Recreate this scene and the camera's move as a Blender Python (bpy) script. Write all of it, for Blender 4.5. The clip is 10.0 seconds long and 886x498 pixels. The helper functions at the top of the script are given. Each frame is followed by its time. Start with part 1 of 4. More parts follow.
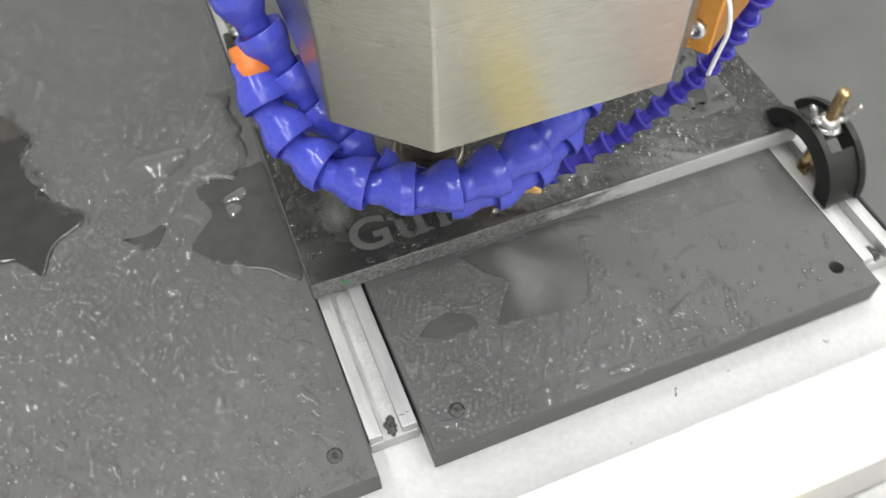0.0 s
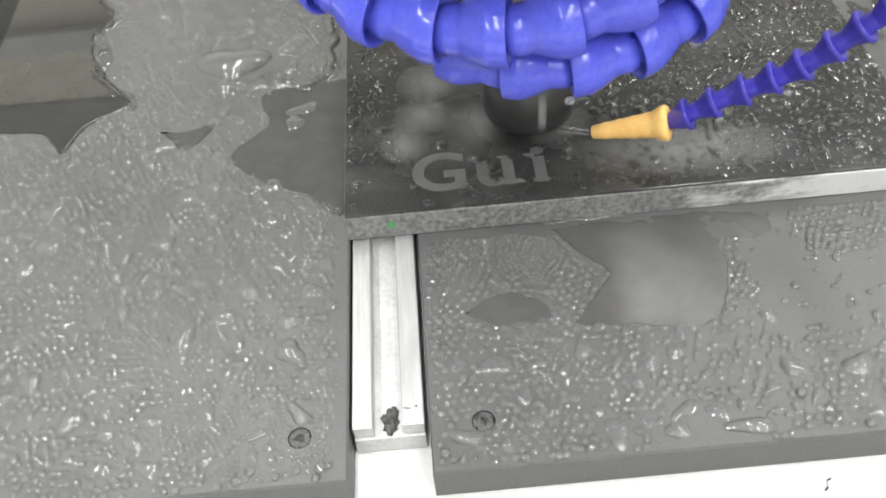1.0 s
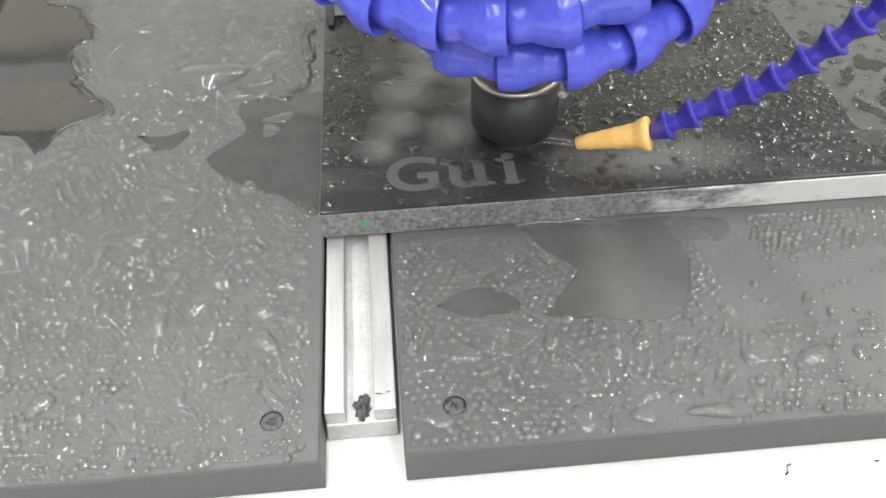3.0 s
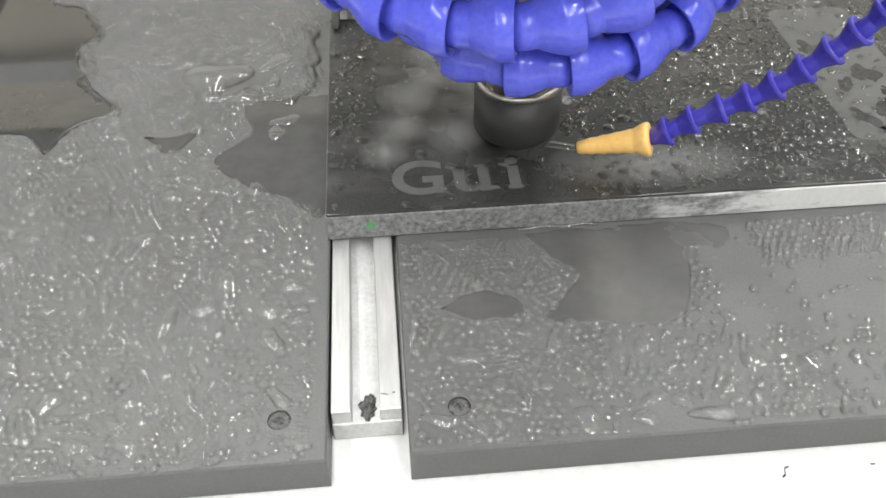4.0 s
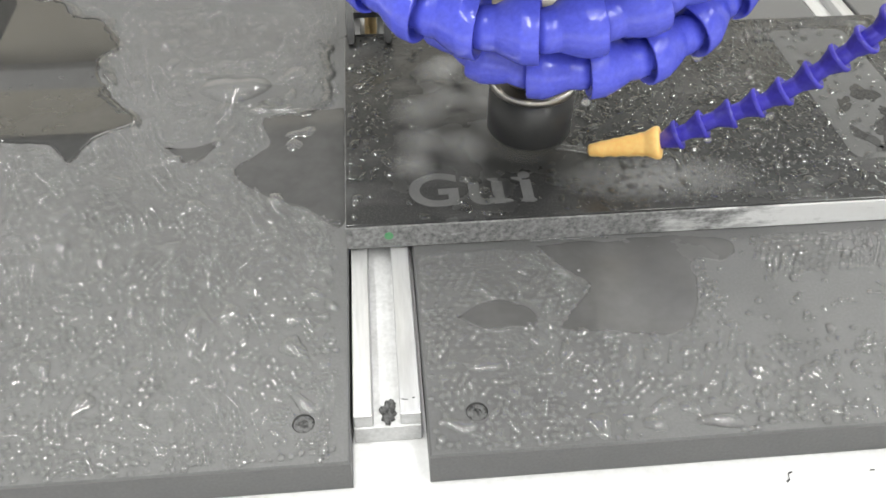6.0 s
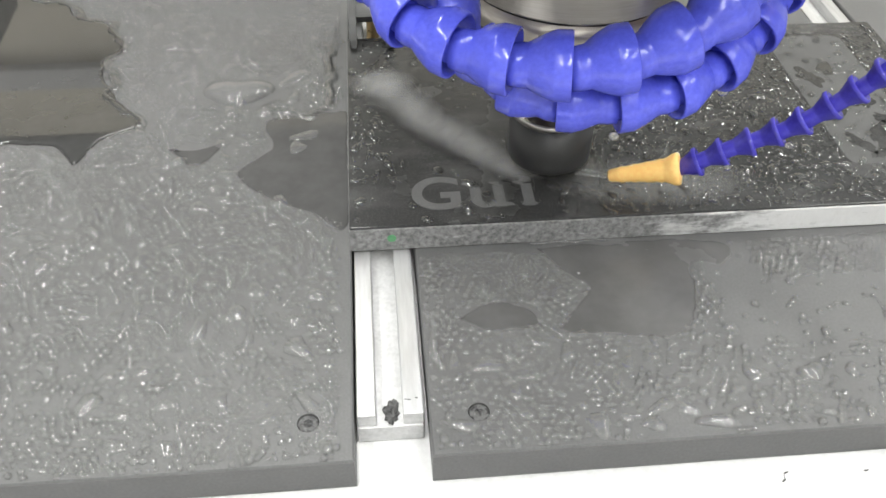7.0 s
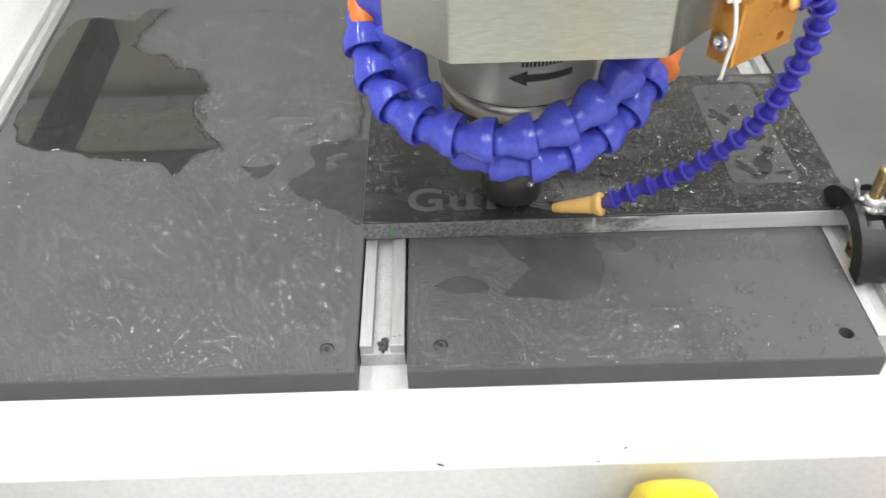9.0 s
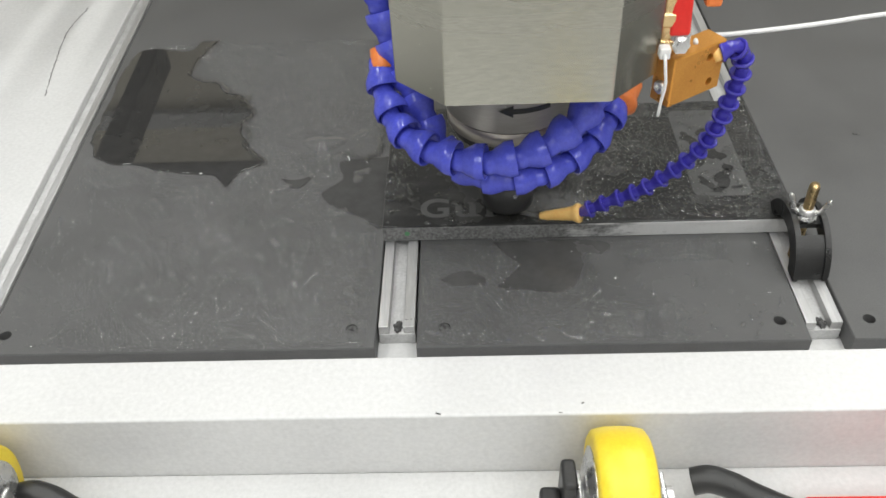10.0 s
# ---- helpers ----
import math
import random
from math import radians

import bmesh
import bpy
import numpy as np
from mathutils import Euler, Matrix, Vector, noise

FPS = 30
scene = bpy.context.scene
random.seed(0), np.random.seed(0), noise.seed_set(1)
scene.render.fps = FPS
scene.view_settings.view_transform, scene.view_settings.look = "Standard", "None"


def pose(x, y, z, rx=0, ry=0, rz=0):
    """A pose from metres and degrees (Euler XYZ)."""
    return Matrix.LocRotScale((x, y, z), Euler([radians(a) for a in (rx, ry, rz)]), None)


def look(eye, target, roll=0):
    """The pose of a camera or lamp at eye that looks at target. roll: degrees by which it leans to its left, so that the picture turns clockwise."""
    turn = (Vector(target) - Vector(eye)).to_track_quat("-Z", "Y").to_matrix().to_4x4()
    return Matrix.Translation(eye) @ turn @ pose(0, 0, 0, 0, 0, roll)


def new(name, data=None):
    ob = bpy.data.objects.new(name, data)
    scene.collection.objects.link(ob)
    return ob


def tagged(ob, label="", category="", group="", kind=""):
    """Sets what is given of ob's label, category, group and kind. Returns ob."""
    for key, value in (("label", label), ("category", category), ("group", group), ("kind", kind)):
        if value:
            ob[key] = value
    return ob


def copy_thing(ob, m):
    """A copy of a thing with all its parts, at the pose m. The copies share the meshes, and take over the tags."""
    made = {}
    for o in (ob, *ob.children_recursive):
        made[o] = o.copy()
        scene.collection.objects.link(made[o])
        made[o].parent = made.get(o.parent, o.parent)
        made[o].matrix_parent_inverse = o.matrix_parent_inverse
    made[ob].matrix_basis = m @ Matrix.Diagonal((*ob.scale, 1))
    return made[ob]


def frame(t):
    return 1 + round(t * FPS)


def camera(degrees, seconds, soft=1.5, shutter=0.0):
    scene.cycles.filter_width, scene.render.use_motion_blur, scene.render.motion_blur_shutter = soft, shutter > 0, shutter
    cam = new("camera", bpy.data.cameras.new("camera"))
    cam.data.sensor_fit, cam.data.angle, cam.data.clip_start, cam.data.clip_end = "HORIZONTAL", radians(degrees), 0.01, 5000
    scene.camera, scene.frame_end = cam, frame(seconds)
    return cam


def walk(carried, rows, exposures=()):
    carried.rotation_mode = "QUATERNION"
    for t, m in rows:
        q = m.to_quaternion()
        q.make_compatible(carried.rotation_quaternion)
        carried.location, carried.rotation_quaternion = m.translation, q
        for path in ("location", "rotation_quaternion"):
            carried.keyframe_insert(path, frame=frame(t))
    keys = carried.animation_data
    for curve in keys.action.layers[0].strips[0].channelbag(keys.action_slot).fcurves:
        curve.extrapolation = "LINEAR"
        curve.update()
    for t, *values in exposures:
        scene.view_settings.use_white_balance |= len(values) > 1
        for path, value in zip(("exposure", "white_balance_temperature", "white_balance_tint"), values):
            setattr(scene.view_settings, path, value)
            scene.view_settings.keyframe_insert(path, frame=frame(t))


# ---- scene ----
cam = camera(55.5, 10.0, 1.6, 0.25)
PATH = [
    (0, (-0.029, -0.164, 0.427), (0.379, 0.929, -1.197), -1.5),
    (0.5, (0.04, -0.178, 0.38), (0.091, 1.048, -1.199), -3.7),
    (1, (0.037, -0.141, 0.283), (0.029, 1.179, -1.22), -5.6),
    (1.5, (0.038, -0.155, 0.254), (0.079, 1.208, -1.209), -4.7),
    (2, (0.032, -0.168, 0.267), (0.113, 1.24, -1.151), -2.9),
    (2.5, (0.031, -0.172, 0.269), (0.122, 1.244, -1.14), -2.1),
    (3, (0.03, -0.167, 0.271), (0.123, 1.248, -1.139), -1.7),
    (4.5, (0.021, -0.171, 0.278), (0.136, 1.246, -1.129), -0.3),
    (5, (0.017, -0.171, 0.281), (0.135, 1.247, -1.124), -0.1),
    (5.5, (0.015, -0.174, 0.283), (0.138, 1.253, -1.114), 0.1),
    (7, (0.009, -0.181, 0.29), (0.151, 1.248, -1.102), 1.0),
    (7.5, (0.01, -0.189, 0.292), (0.154, 1.25, -1.09), 1.1),
    (8, (0.01, -0.224, 0.313), (0.164, 1.221, -1.06), 1.5),
    (8.5, (0.021, -0.258, 0.346), (0.079, 1.201, -1.02), -0.2),
    (9, (0.048, -0.319, 0.397), (0.049, 1.143, -0.968), -1.7),
    (9.5, (0.056, -0.391, 0.447), (0.033, 1.085, -0.903), -2.2),
    (10, (0.066, -0.409, 0.472), (0.001, 1.065, -0.877), -3.0),
]
EXPOSURE = [(0.0, -0.52), (0.5, -0.26), (1.0, 0.08), (1.5, 0.07), (2.0, 0.04), (5.0, 0.0), (7.5, 0.08), (8.0, -0.06), (8.5, -0.47), (9.0, -0.44), (9.5, -0.62), (10.0, -0.90)]
walk(cam, [(t, look(eye, target, roll)) for t, eye, target, roll in PATH], EXPOSURE)

# ---- helpers of this scene ----
AX, AY = 0.098, 0.149      # spindle axis at its reference place


def link(name, bm, mat, parent=None, label="", smooth=False):
    me = bpy.data.meshes.new(name)
    bmesh.ops.recalc_face_normals(bm, faces=bm.faces)
    bm.to_mesh(me)
    bm.free()
    if smooth:
        me.polygons.foreach_set("use_smooth", [True] * len(me.polygons))
    me.materials.append(mat)
    ob = new(name, me)
    if parent:
        ob.parent = parent
    if label:
        ob["label"] = label
    return ob


def part(name, bm, mat, parent, label="", smooth=False):
    return link(name, bm, mat, parent, label, smooth)


def share(ob, parent, m):
    """Another object on the same mesh."""
    o = new(ob.name.split(".")[0], ob.data)
    o.parent = parent
    o.matrix_basis = m
    return o


def empty(name, m=Matrix()):
    ob = new(name)
    ob.empty_display_size = 0.02
    ob.matrix_basis = m
    return ob


def box(bm, x0, x1, y0, y1, z0, z1, bevel=0.0, seg=2):
    r = bmesh.ops.create_cube(bm, size=1)
    bmesh.ops.scale(bm, vec=(x1 - x0, y1 - y0, z1 - z0), verts=r["verts"])
    bmesh.ops.translate(bm, vec=((x0 + x1) / 2, (y0 + y1) / 2, (z0 + z1) / 2), verts=r["verts"])
    if bevel:
        es = list({e for v in r["verts"] for e in v.link_edges})
        bmesh.ops.bevel(bm, geom=es, offset=bevel, segments=seg, profile=0.5, affect="EDGES")
    return bm


def lathe(bm, prof, n=32, m=Matrix(), caps=True):
    """Turns the profile of (radius, height) about z."""
    rings = []
    for r, z in prof:
        rings.append([bm.verts.new(m @ Vector((r * math.cos(2 * math.pi * k / n), r * math.sin(2 * math.pi * k / n), z))) for k in range(n)])
    for a, b in zip(rings, rings[1:]):
        for k in range(n):
            bm.faces.new((a[k], a[(k + 1) % n], b[(k + 1) % n], b[k]))
    if caps:
        bm.faces.new(rings[0][::-1])
        bm.faces.new(rings[-1])
    return bm


def prism(bm, pts, z0, z1, m=Matrix()):
    """A prism on the outline pts (x, y) from z0 to z1."""
    a = [bm.verts.new(m @ Vector((x, y, z0))) for x, y in pts]
    b = [bm.verts.new(m @ Vector((x, y, z1))) for x, y in pts]
    n = len(pts)
    bm.faces.new(a[::-1])
    bm.faces.new(b)
    for k in range(n):
        bm.faces.new((a[k], a[(k + 1) % n], b[(k + 1) % n], b[k]))
    return bm


def spline(pts, step=0.001):
    """Even samples along a Catmull-Rom curve through pts."""
    p = [Vector(q) for q in pts]
    p = [2 * p[0] - p[1]] + p + [2 * p[-1] - p[-2]]
    fine = []
    for i in range(1, len(p) - 2):
        a, b, c, d = p[i - 1:i + 3]
        for k in range(40):
            t = k / 40
            fine.append(0.5 * (2 * b + (c - a) * t + (2 * a - 5 * b + 4 * c - d) * t * t + (3 * b - a - 3 * c + d) * t ** 3))
    fine.append(p[-2])
    out, run = [fine[0]], 0.0
    for a, b in zip(fine, fine[1:]):
        run += (b - a).length
        if run >= step:
            out.append(b)
            run = 0.0
    return out


def tube(bm, pts, radius, n=10):
    rings = []
    for i, q in enumerate(pts):
        d = (pts[min(i + 1, len(pts) - 1)] - pts[max(i - 1, 0)]).normalized()
        f = d.to_track_quat("Z", "Y").to_matrix()
        rings.append([bm.verts.new(q + f @ Vector((radius * math.cos(2 * math.pi * k / n), radius * math.sin(2 * math.pi * k / n), 0))) for k in range(n)])
    for a, b in zip(rings, rings[1:]):
        for k in range(n):
            bm.faces.new((a[k], a[(k + 1) % n], b[(k + 1) % n], b[k]))
    bm.faces.new(rings[0][::-1])
    bm.faces.new(rings[-1])
    return bm


def board(bm, x0, x1, y0, y1, z0, z1, holes, r, n=20, bev=0.0008):
    """A board with round holes through its top, bevelled round its upper edge."""
    e = []
    out = [(x0 + bev, y0 + bev), (x1 - bev, y0 + bev), (x1 - bev, y1 - bev), (x0 + bev, y1 - bev)]
    vs = [bm.verts.new((x, y, z1)) for x, y in out]
    e += [bm.edges.new((vs[k], vs[(k + 1) % 4])) for k in range(4)]
    rims = []
    for hx, hy in holes:
        c = [bm.verts.new((hx + r * math.cos(2 * math.pi * k / n), hy + r * math.sin(2 * math.pi * k / n), z1)) for k in range(n)]
        e += [bm.edges.new((c[k], c[(k + 1) % n])) for k in range(n)]
        rims.append(c)
    bmesh.ops.triangle_fill(bm, use_beauty=True, use_dissolve=False, edges=e)
    lo = [(x0, y0), (x1, y0), (x1, y1), (x0, y1)]
    v1 = [bm.verts.new((x, y, z1 - bev)) for x, y in lo]
    v0 = [bm.verts.new((x, y, z0)) for x, y in lo]
    for a, b in ((vs, v1), (v1, v0)):
        for k in range(4):
            bm.faces.new((a[k], a[(k + 1) % 4], b[(k + 1) % 4], b[k]))
    bm.faces.new(v0)
    for c in rims:
        d = [bm.verts.new((v.co.x, v.co.y, z0 + 0.002)) for v in c]
        for k in range(n):
            bm.faces.new((c[k], d[k], d[(k + 1) % n], c[(k + 1) % n]))
        bm.faces.new(d)
    return bm


# ---- materials ----
def shader(name, color, rough=0.5, metal=0.0, ior=1.5):
    m = bpy.data.materials.new(name)
    m.use_nodes = True
    b = m.node_tree.nodes["Principled BSDF"]
    b.inputs["Base Color"].default_value = (*color, 1)
    b.inputs["Roughness"].default_value = rough
    b.inputs["Metallic"].default_value = metal
    b.inputs["IOR"].default_value = ior
    return m, m.node_tree.nodes, m.node_tree.links, b


def noise_node(m, scale, detail=4, rough=0.6, stretch=None):
    n, l = m.node_tree.nodes, m.node_tree.links
    t = n.new("ShaderNodeTexNoise")
    t.inputs["Scale"].default_value, t.inputs["Detail"].default_value, t.inputs["Roughness"].default_value = scale, detail, rough
    c = n.new("ShaderNodeTexCoord")
    src = c.outputs["Object"]
    if stretch:
        mp = n.new("ShaderNodeMapping")
        mp.inputs["Scale"].default_value = stretch
        l.new(src, mp.inputs["Vector"])
        src = mp.outputs["Vector"]
    l.new(src, t.inputs["Vector"])
    return t.outputs["Fac"]


def ramp(m, fac, stops):
    r = m.node_tree.nodes.new("ShaderNodeValToRGB")
    el = r.color_ramp.elements
    while len(el) < len(stops):
        el.new(0.5)
    for e, (p, c) in zip(el, stops):
        e.position = p
        e.color = (*c, 1) if len(c) == 3 else c
    m.node_tree.links.new(fac, r.inputs["Fac"])
    return r.outputs["Color"]


def grey(v, t=0.0):
    return (v * (1 + t), v, v * (1 - t))


def mixed(m, a, b, fac, mode="MIX"):
    x = m.node_tree.nodes.new("ShaderNodeMix")
    x.data_type, x.blend_type = "RGBA", mode
    l = m.node_tree.links
    for sock, v in ((x.inputs[6], a), (x.inputs[7], b), (x.inputs[0], fac)):
        if isinstance(v, (int, float)):
            sock.default_value = v
        elif isinstance(v, tuple):
            sock.default_value = (*v, 1)
        else:
            l.new(v, sock)
    return x.outputs[2]


def bump(m, b, h, strength, dist):
    k = m.node_tree.nodes.new("ShaderNodeBump")
    k.inputs["Strength"].default_value, k.inputs["Distance"].default_value = strength, dist
    m.node_tree.links.new(h, k.inputs["Height"])
    m.node_tree.links.new(k.outputs["Normal"], b.inputs["Normal"])


def two_scale(name, lo, hi, rough, scale, fine, metal=0.0, rvar=0.12, bumpd=0.0002, bstr=0.3, stretch=None, ior=1.5):
    """A surface whose colour drifts between lo and hi, with fine grain and relief."""
    m, n, l, b = shader(name, lo, rough, metal, ior)
    big = noise_node(m, scale, 5, 0.6, stretch)
    small = noise_node(m, fine, 3, 0.6, stretch)
    c = mixed(m, ramp(m, big, [(0.3, lo), (0.7, hi)]), ramp(m, small, [(0.25, grey(0.35)), (0.75, grey(0.65))]), 0.45, "OVERLAY")
    l.new(c, b.inputs["Base Color"])
    l.new(ramp(m, big, [(0.3, grey(max(0.02, rough - rvar))), (0.7, grey(rough + rvar))]), b.inputs["Roughness"])
    bump(m, b, small, bstr, bumpd)
    return m


PANEL = two_scale("wet_pvc_board", grey(0.095), grey(0.122), 0.44, 14, 900, bumpd=0.00012, ior=1.38)
PANEL_WET = two_scale("pvc_under_water", grey(0.032, 0.01), grey(0.042, 0.01), 0.035, 14, 60, rvar=0.01, bumpd=0.0001, bstr=0.02, ior=1.6)
PANEL_FILM = two_scale("pvc_under_water_film", grey(0.064, 0.01), grey(0.080, 0.01), 0.07, 14, 60, rvar=0.02, bumpd=0.0001, bstr=0.03, ior=1.42)
PANEL_DAMP = two_scale("pvc_under_thin_film", grey(0.077, 0.01), grey(0.095, 0.01), 0.24, 14, 60, rvar=0.05, bumpd=0.0001, bstr=0.05, ior=1.4)
ALU = two_scale("milled_aluminium", grey(0.44), grey(0.60), 0.42, 60, 400, 0.6, stretch=(1, 0.1, 1))
ALU_FLOOR = two_scale("slurry_grey_slot", grey(0.45), grey(0.58), 0.45, 80, 500, 0.1)
WHITE = two_scale("white_painted_steel", grey(0.60), grey(0.66), 0.42, 9, 300)
GREY_EDGE = two_scale("paler_board_edge", grey(0.112), grey(0.150), 0.55, 40, 700)
BLACK = two_scale("black_plastic", grey(0.012), grey(0.022), 0.35, 60, 900)
DARK = two_scale("black_oxide_steel", grey(0.012), grey(0.02), 0.3, 90, 900)
NUT = two_scale("satin_black_steel", grey(0.030), grey(0.038), 0.38, 25, 900, bumpd=0.00004, rvar=0.05)
STEEL = two_scale("turned_steel", grey(0.52, 0.05), grey(0.62, 0.05), 0.34, 25, 1400, 1.0, stretch=(0.05, 0.05, 1), bumpd=0.0001)
# the nose ring's steel, darker than the body's
NOSE = two_scale("darker_nose_steel", grey(0.34, 0.08), grey(0.42, 0.08), 0.4, 25, 1400, 1.0, stretch=(0.05, 0.05, 1), bumpd=0.0001)
COVER = two_scale("brushed_stainless_sheet", (0.36, 0.355, 0.31), (0.43, 0.42, 0.365), 0.27, 7, 1500, 1.0, stretch=(0.12, 0.12, 1), bumpd=0.00002, rvar=0.05)
COVER.node_tree.nodes["Principled BSDF"].inputs["Anisotropic"].default_value = 0.8
COVER.node_tree.nodes["Principled BSDF"].inputs["Anisotropic Rotation"].default_value = 0.25
BRASS = two_scale("orange_anodised_aluminium", (0.62, 0.27, 0.05), (0.72, 0.34, 0.07), 0.34, 40, 700, 0.55)
GOLD = two_scale("yellow_zinc_steel", (0.55, 0.4, 0.2), (0.75, 0.56, 0.3), 0.3, 120, 900, 1.0)
ZINC = two_scale("zinc_plated_metal", grey(0.6), grey(0.75), 0.3, 120, 900, 0.9)
BLUE = two_scale("blue_plastic", (0.076, 0.092, 0.57), (0.092, 0.108, 0.63), 0.15, 30, 500, rvar=0.05, bumpd=0.00005, bstr=0.1)
NAVY = two_scale("dark_blue_plastic", (0.05, 0.042, 0.37), (0.06, 0.05, 0.43), 0.16, 40, 500, rvar=0.05, bumpd=0.0001, bstr=0.15)
ORANGE = two_scale("orange_plastic", (0.8, 0.2, 0.045), (0.88, 0.26, 0.06), 0.35, 60, 500)
AMBER = two_scale("amber_plastic", (0.93, 0.55, 0.17), (0.96, 0.61, 0.21), 0.35, 60, 500)
RED = two_scale("red_plastic", (0.7, 0.02, 0.015), (0.78, 0.03, 0.02), 0.4, 60, 500)
YELLOW = two_scale("yellow_polyurethane", (0.85, 0.62, 0.03), (0.9, 0.7, 0.05), 0.4, 40, 400)
TIE = two_scale("white_nylon", grey(0.75), grey(0.82), 0.4, 60, 500)
GREEN = two_scale("green_marker", (0.05, 0.22, 0.09), (0.10, 0.28, 0.13), 0.6, 300, 900)
CREAM = two_scale("pale_brass_ring", (0.6, 0.55, 0.42), (0.7, 0.64, 0.5), 0.35, 90, 600, 0.6)
INK = two_scale("engraved_black_marking", grey(0.05), grey(0.08), 0.5, 200, 900)
ENGRAVED = two_scale("frosted_engraved_granite", grey(0.082), grey(0.120), 0.6, 160, 1200, bumpd=0.0003)
POCKET = two_scale("frosted_engraved_ground", grey(0.055), grey(0.085), 0.5, 60, 1200, bumpd=0.0003)
MUD = two_scale("dark_wet_grit", grey(0.03), grey(0.12), 0.3, 500, 1500, bumpd=0.001, bstr=0.8)
WALL = two_scale("pale_grey_wall_paint", grey(0.56), grey(0.62), 0.7, 2, 60)
WALL_DARK = two_scale("dark_grey_wall_paint", grey(0.18), grey(0.22), 0.6, 2, 60)
GANTRY = two_scale("cream_machine_paint", (0.66, 0.61, 0.50), (0.74, 0.69, 0.57), 0.45, 9, 300)
FLOOR = two_scale("grey_floor_paint", grey(0.28), grey(0.33), 0.4, 2, 60)


def granite():
    m, n, l, b = shader("polished_black_granite", grey(0.02), 0.15, 0, 1.5)
    big, small = noise_node(m, 18, 5), noise_node(m, 1400, 2)
    streak = noise_node(m, 22, 6, 0.65, (0.7, 1.6, 1))
    c = ramp(m, small, [(0.5, grey(0.027)), (0.72, grey(0.062))])
    c = mixed(m, c, grey(0.16), ramp(m, streak, [(0.5, grey(0.0)), (0.8, grey(0.35))]))
    l.new(c, b.inputs["Base Color"])
    l.new(ramp(m, big, [(0.35, grey(0.16)), (0.7, grey(0.36))]), b.inputs["Roughness"])
    bump(m, b, noise_node(m, 130, 3), 0.25, 0.0006)
    return m


def sawn():
    m, n, l, b = shader("sawn_granite_edge", grey(0.2), 0.65)
    grain = ramp(m, noise_node(m, 420, 3), [(0.3, grey(0.09)), (0.65, grey(0.24))])
    dust = noise_node(m, 60, 5, 0.7, (0.6, 1, 2.0))
    sep = n.new("ShaderNodeSeparateXYZ")
    co = n.new("ShaderNodeTexCoord")
    l.new(co.outputs["Object"], sep.inputs[0])
    far = n.new("ShaderNodeMapRange")
    far.inputs[1].default_value, far.inputs[2].default_value = 0.13, 0.22
    far.inputs[3].default_value, far.inputs[4].default_value = -0.1, 0.32
    l.new(sep.outputs[0], far.inputs[0])
    add = n.new("ShaderNodeMath")
    l.new(dust, add.inputs[0])
    l.new(far.outputs[0], add.inputs[1])
    c = mixed(m, grain, grey(0.62), ramp(m, add.outputs[0], [(0.52, grey(0.0)), (0.72, grey(0.85))]))
    l.new(c, b.inputs["Base Color"])
    bump(m, b, noise_node(m, 300, 4), 0.6, 0.0006)
    return m


def water(name, body_glow, gloss):
    """Water: lets light through, bends part of it, and mirrors by its angle; a pale diffuse share imitates light
    gathered inside.
    """
    m = bpy.data.materials.new(name)
    m.use_nodes = True
    n, l = m.node_tree.nodes, m.node_tree.links
    n.remove(n["Principled BSDF"])
    tr, rf, gl, df, fr, m1, m2, m3 = (n.new("ShaderNode" + k) for k in ("BsdfTransparent", "BsdfRefraction", "BsdfGlossy", "BsdfDiffuse", "Fresnel", "MixShader", "MixShader", "MixShader"))
    rf.inputs["IOR"].default_value, rf.inputs["Roughness"].default_value = 1.33, 0.05
    df.inputs["Color"].default_value = (0.60, 0.60, 0.59, 1)
    gl.inputs["Roughness"].default_value = 0.015
    fr.inputs["IOR"].default_value = gloss
    m1.inputs[0].default_value, m2.inputs[0].default_value = 0.50, body_glow
    for a, b in ((tr.outputs[0], m1.inputs[1]), (rf.outputs[0], m1.inputs[2]), (m1.outputs[0], m2.inputs[1]), (df.outputs[0], m2.inputs[2]),
                 (fr.outputs[0], m3.inputs[0]), (m2.outputs[0], m3.inputs[1]), (gl.outputs[0], m3.inputs[2]), (m3.outputs[0], n["Material Output"].inputs["Surface"])):
        l.new(a, b)
    return m


def spray():
    m, n, l, b = shader("white_water", grey(0.7), 0.15)
    b.inputs["Alpha"].default_value = 0.45
    return m


def soft_pale(name, most, grain):
    """Cloudy slurry and painted sheen: thick in the middle of each patch, thinning to nothing at its rim."""
    m, n, l, b = shader(name, grey(0.62), 0.3)
    co, mp, gr, mul = (n.new("ShaderNode" + k) for k in ("TexCoord", "Mapping", "TexGradient", "Math"))
    gr.gradient_type = "SPHERICAL"
    mp.inputs["Location"].default_value = (-1, -1, 0)
    mp.inputs["Scale"].default_value = (2, 2, 0)
    l.new(co.outputs["Generated"], mp.inputs["Vector"])
    l.new(mp.outputs[0], gr.inputs["Vector"])
    mul.operation = "MULTIPLY"
    l.new(ramp(m, gr.outputs["Fac"], [(0.0, grey(0.0)), (0.35, grey(0.45 * most)), (0.9, grey(most))]), mul.inputs[0])
    l.new(ramp(m, noise_node(m, grain, 6, 0.7), [(0.2, grey(0.55)), (0.8, grey(1.0))]), mul.inputs[1])
    l.new(mul.outputs[0], b.inputs["Alpha"])
    return m


GRANITE, SAWN, SPRAY = granite(), sawn(), spray()
# the pale diffuse share paints the drops' inner glow, more in WATER than in CLEAR
WATER, CLEAR = water("water_with_body_glow", 0.13, 1.62), water("clear_water", 0.04, 1.85)
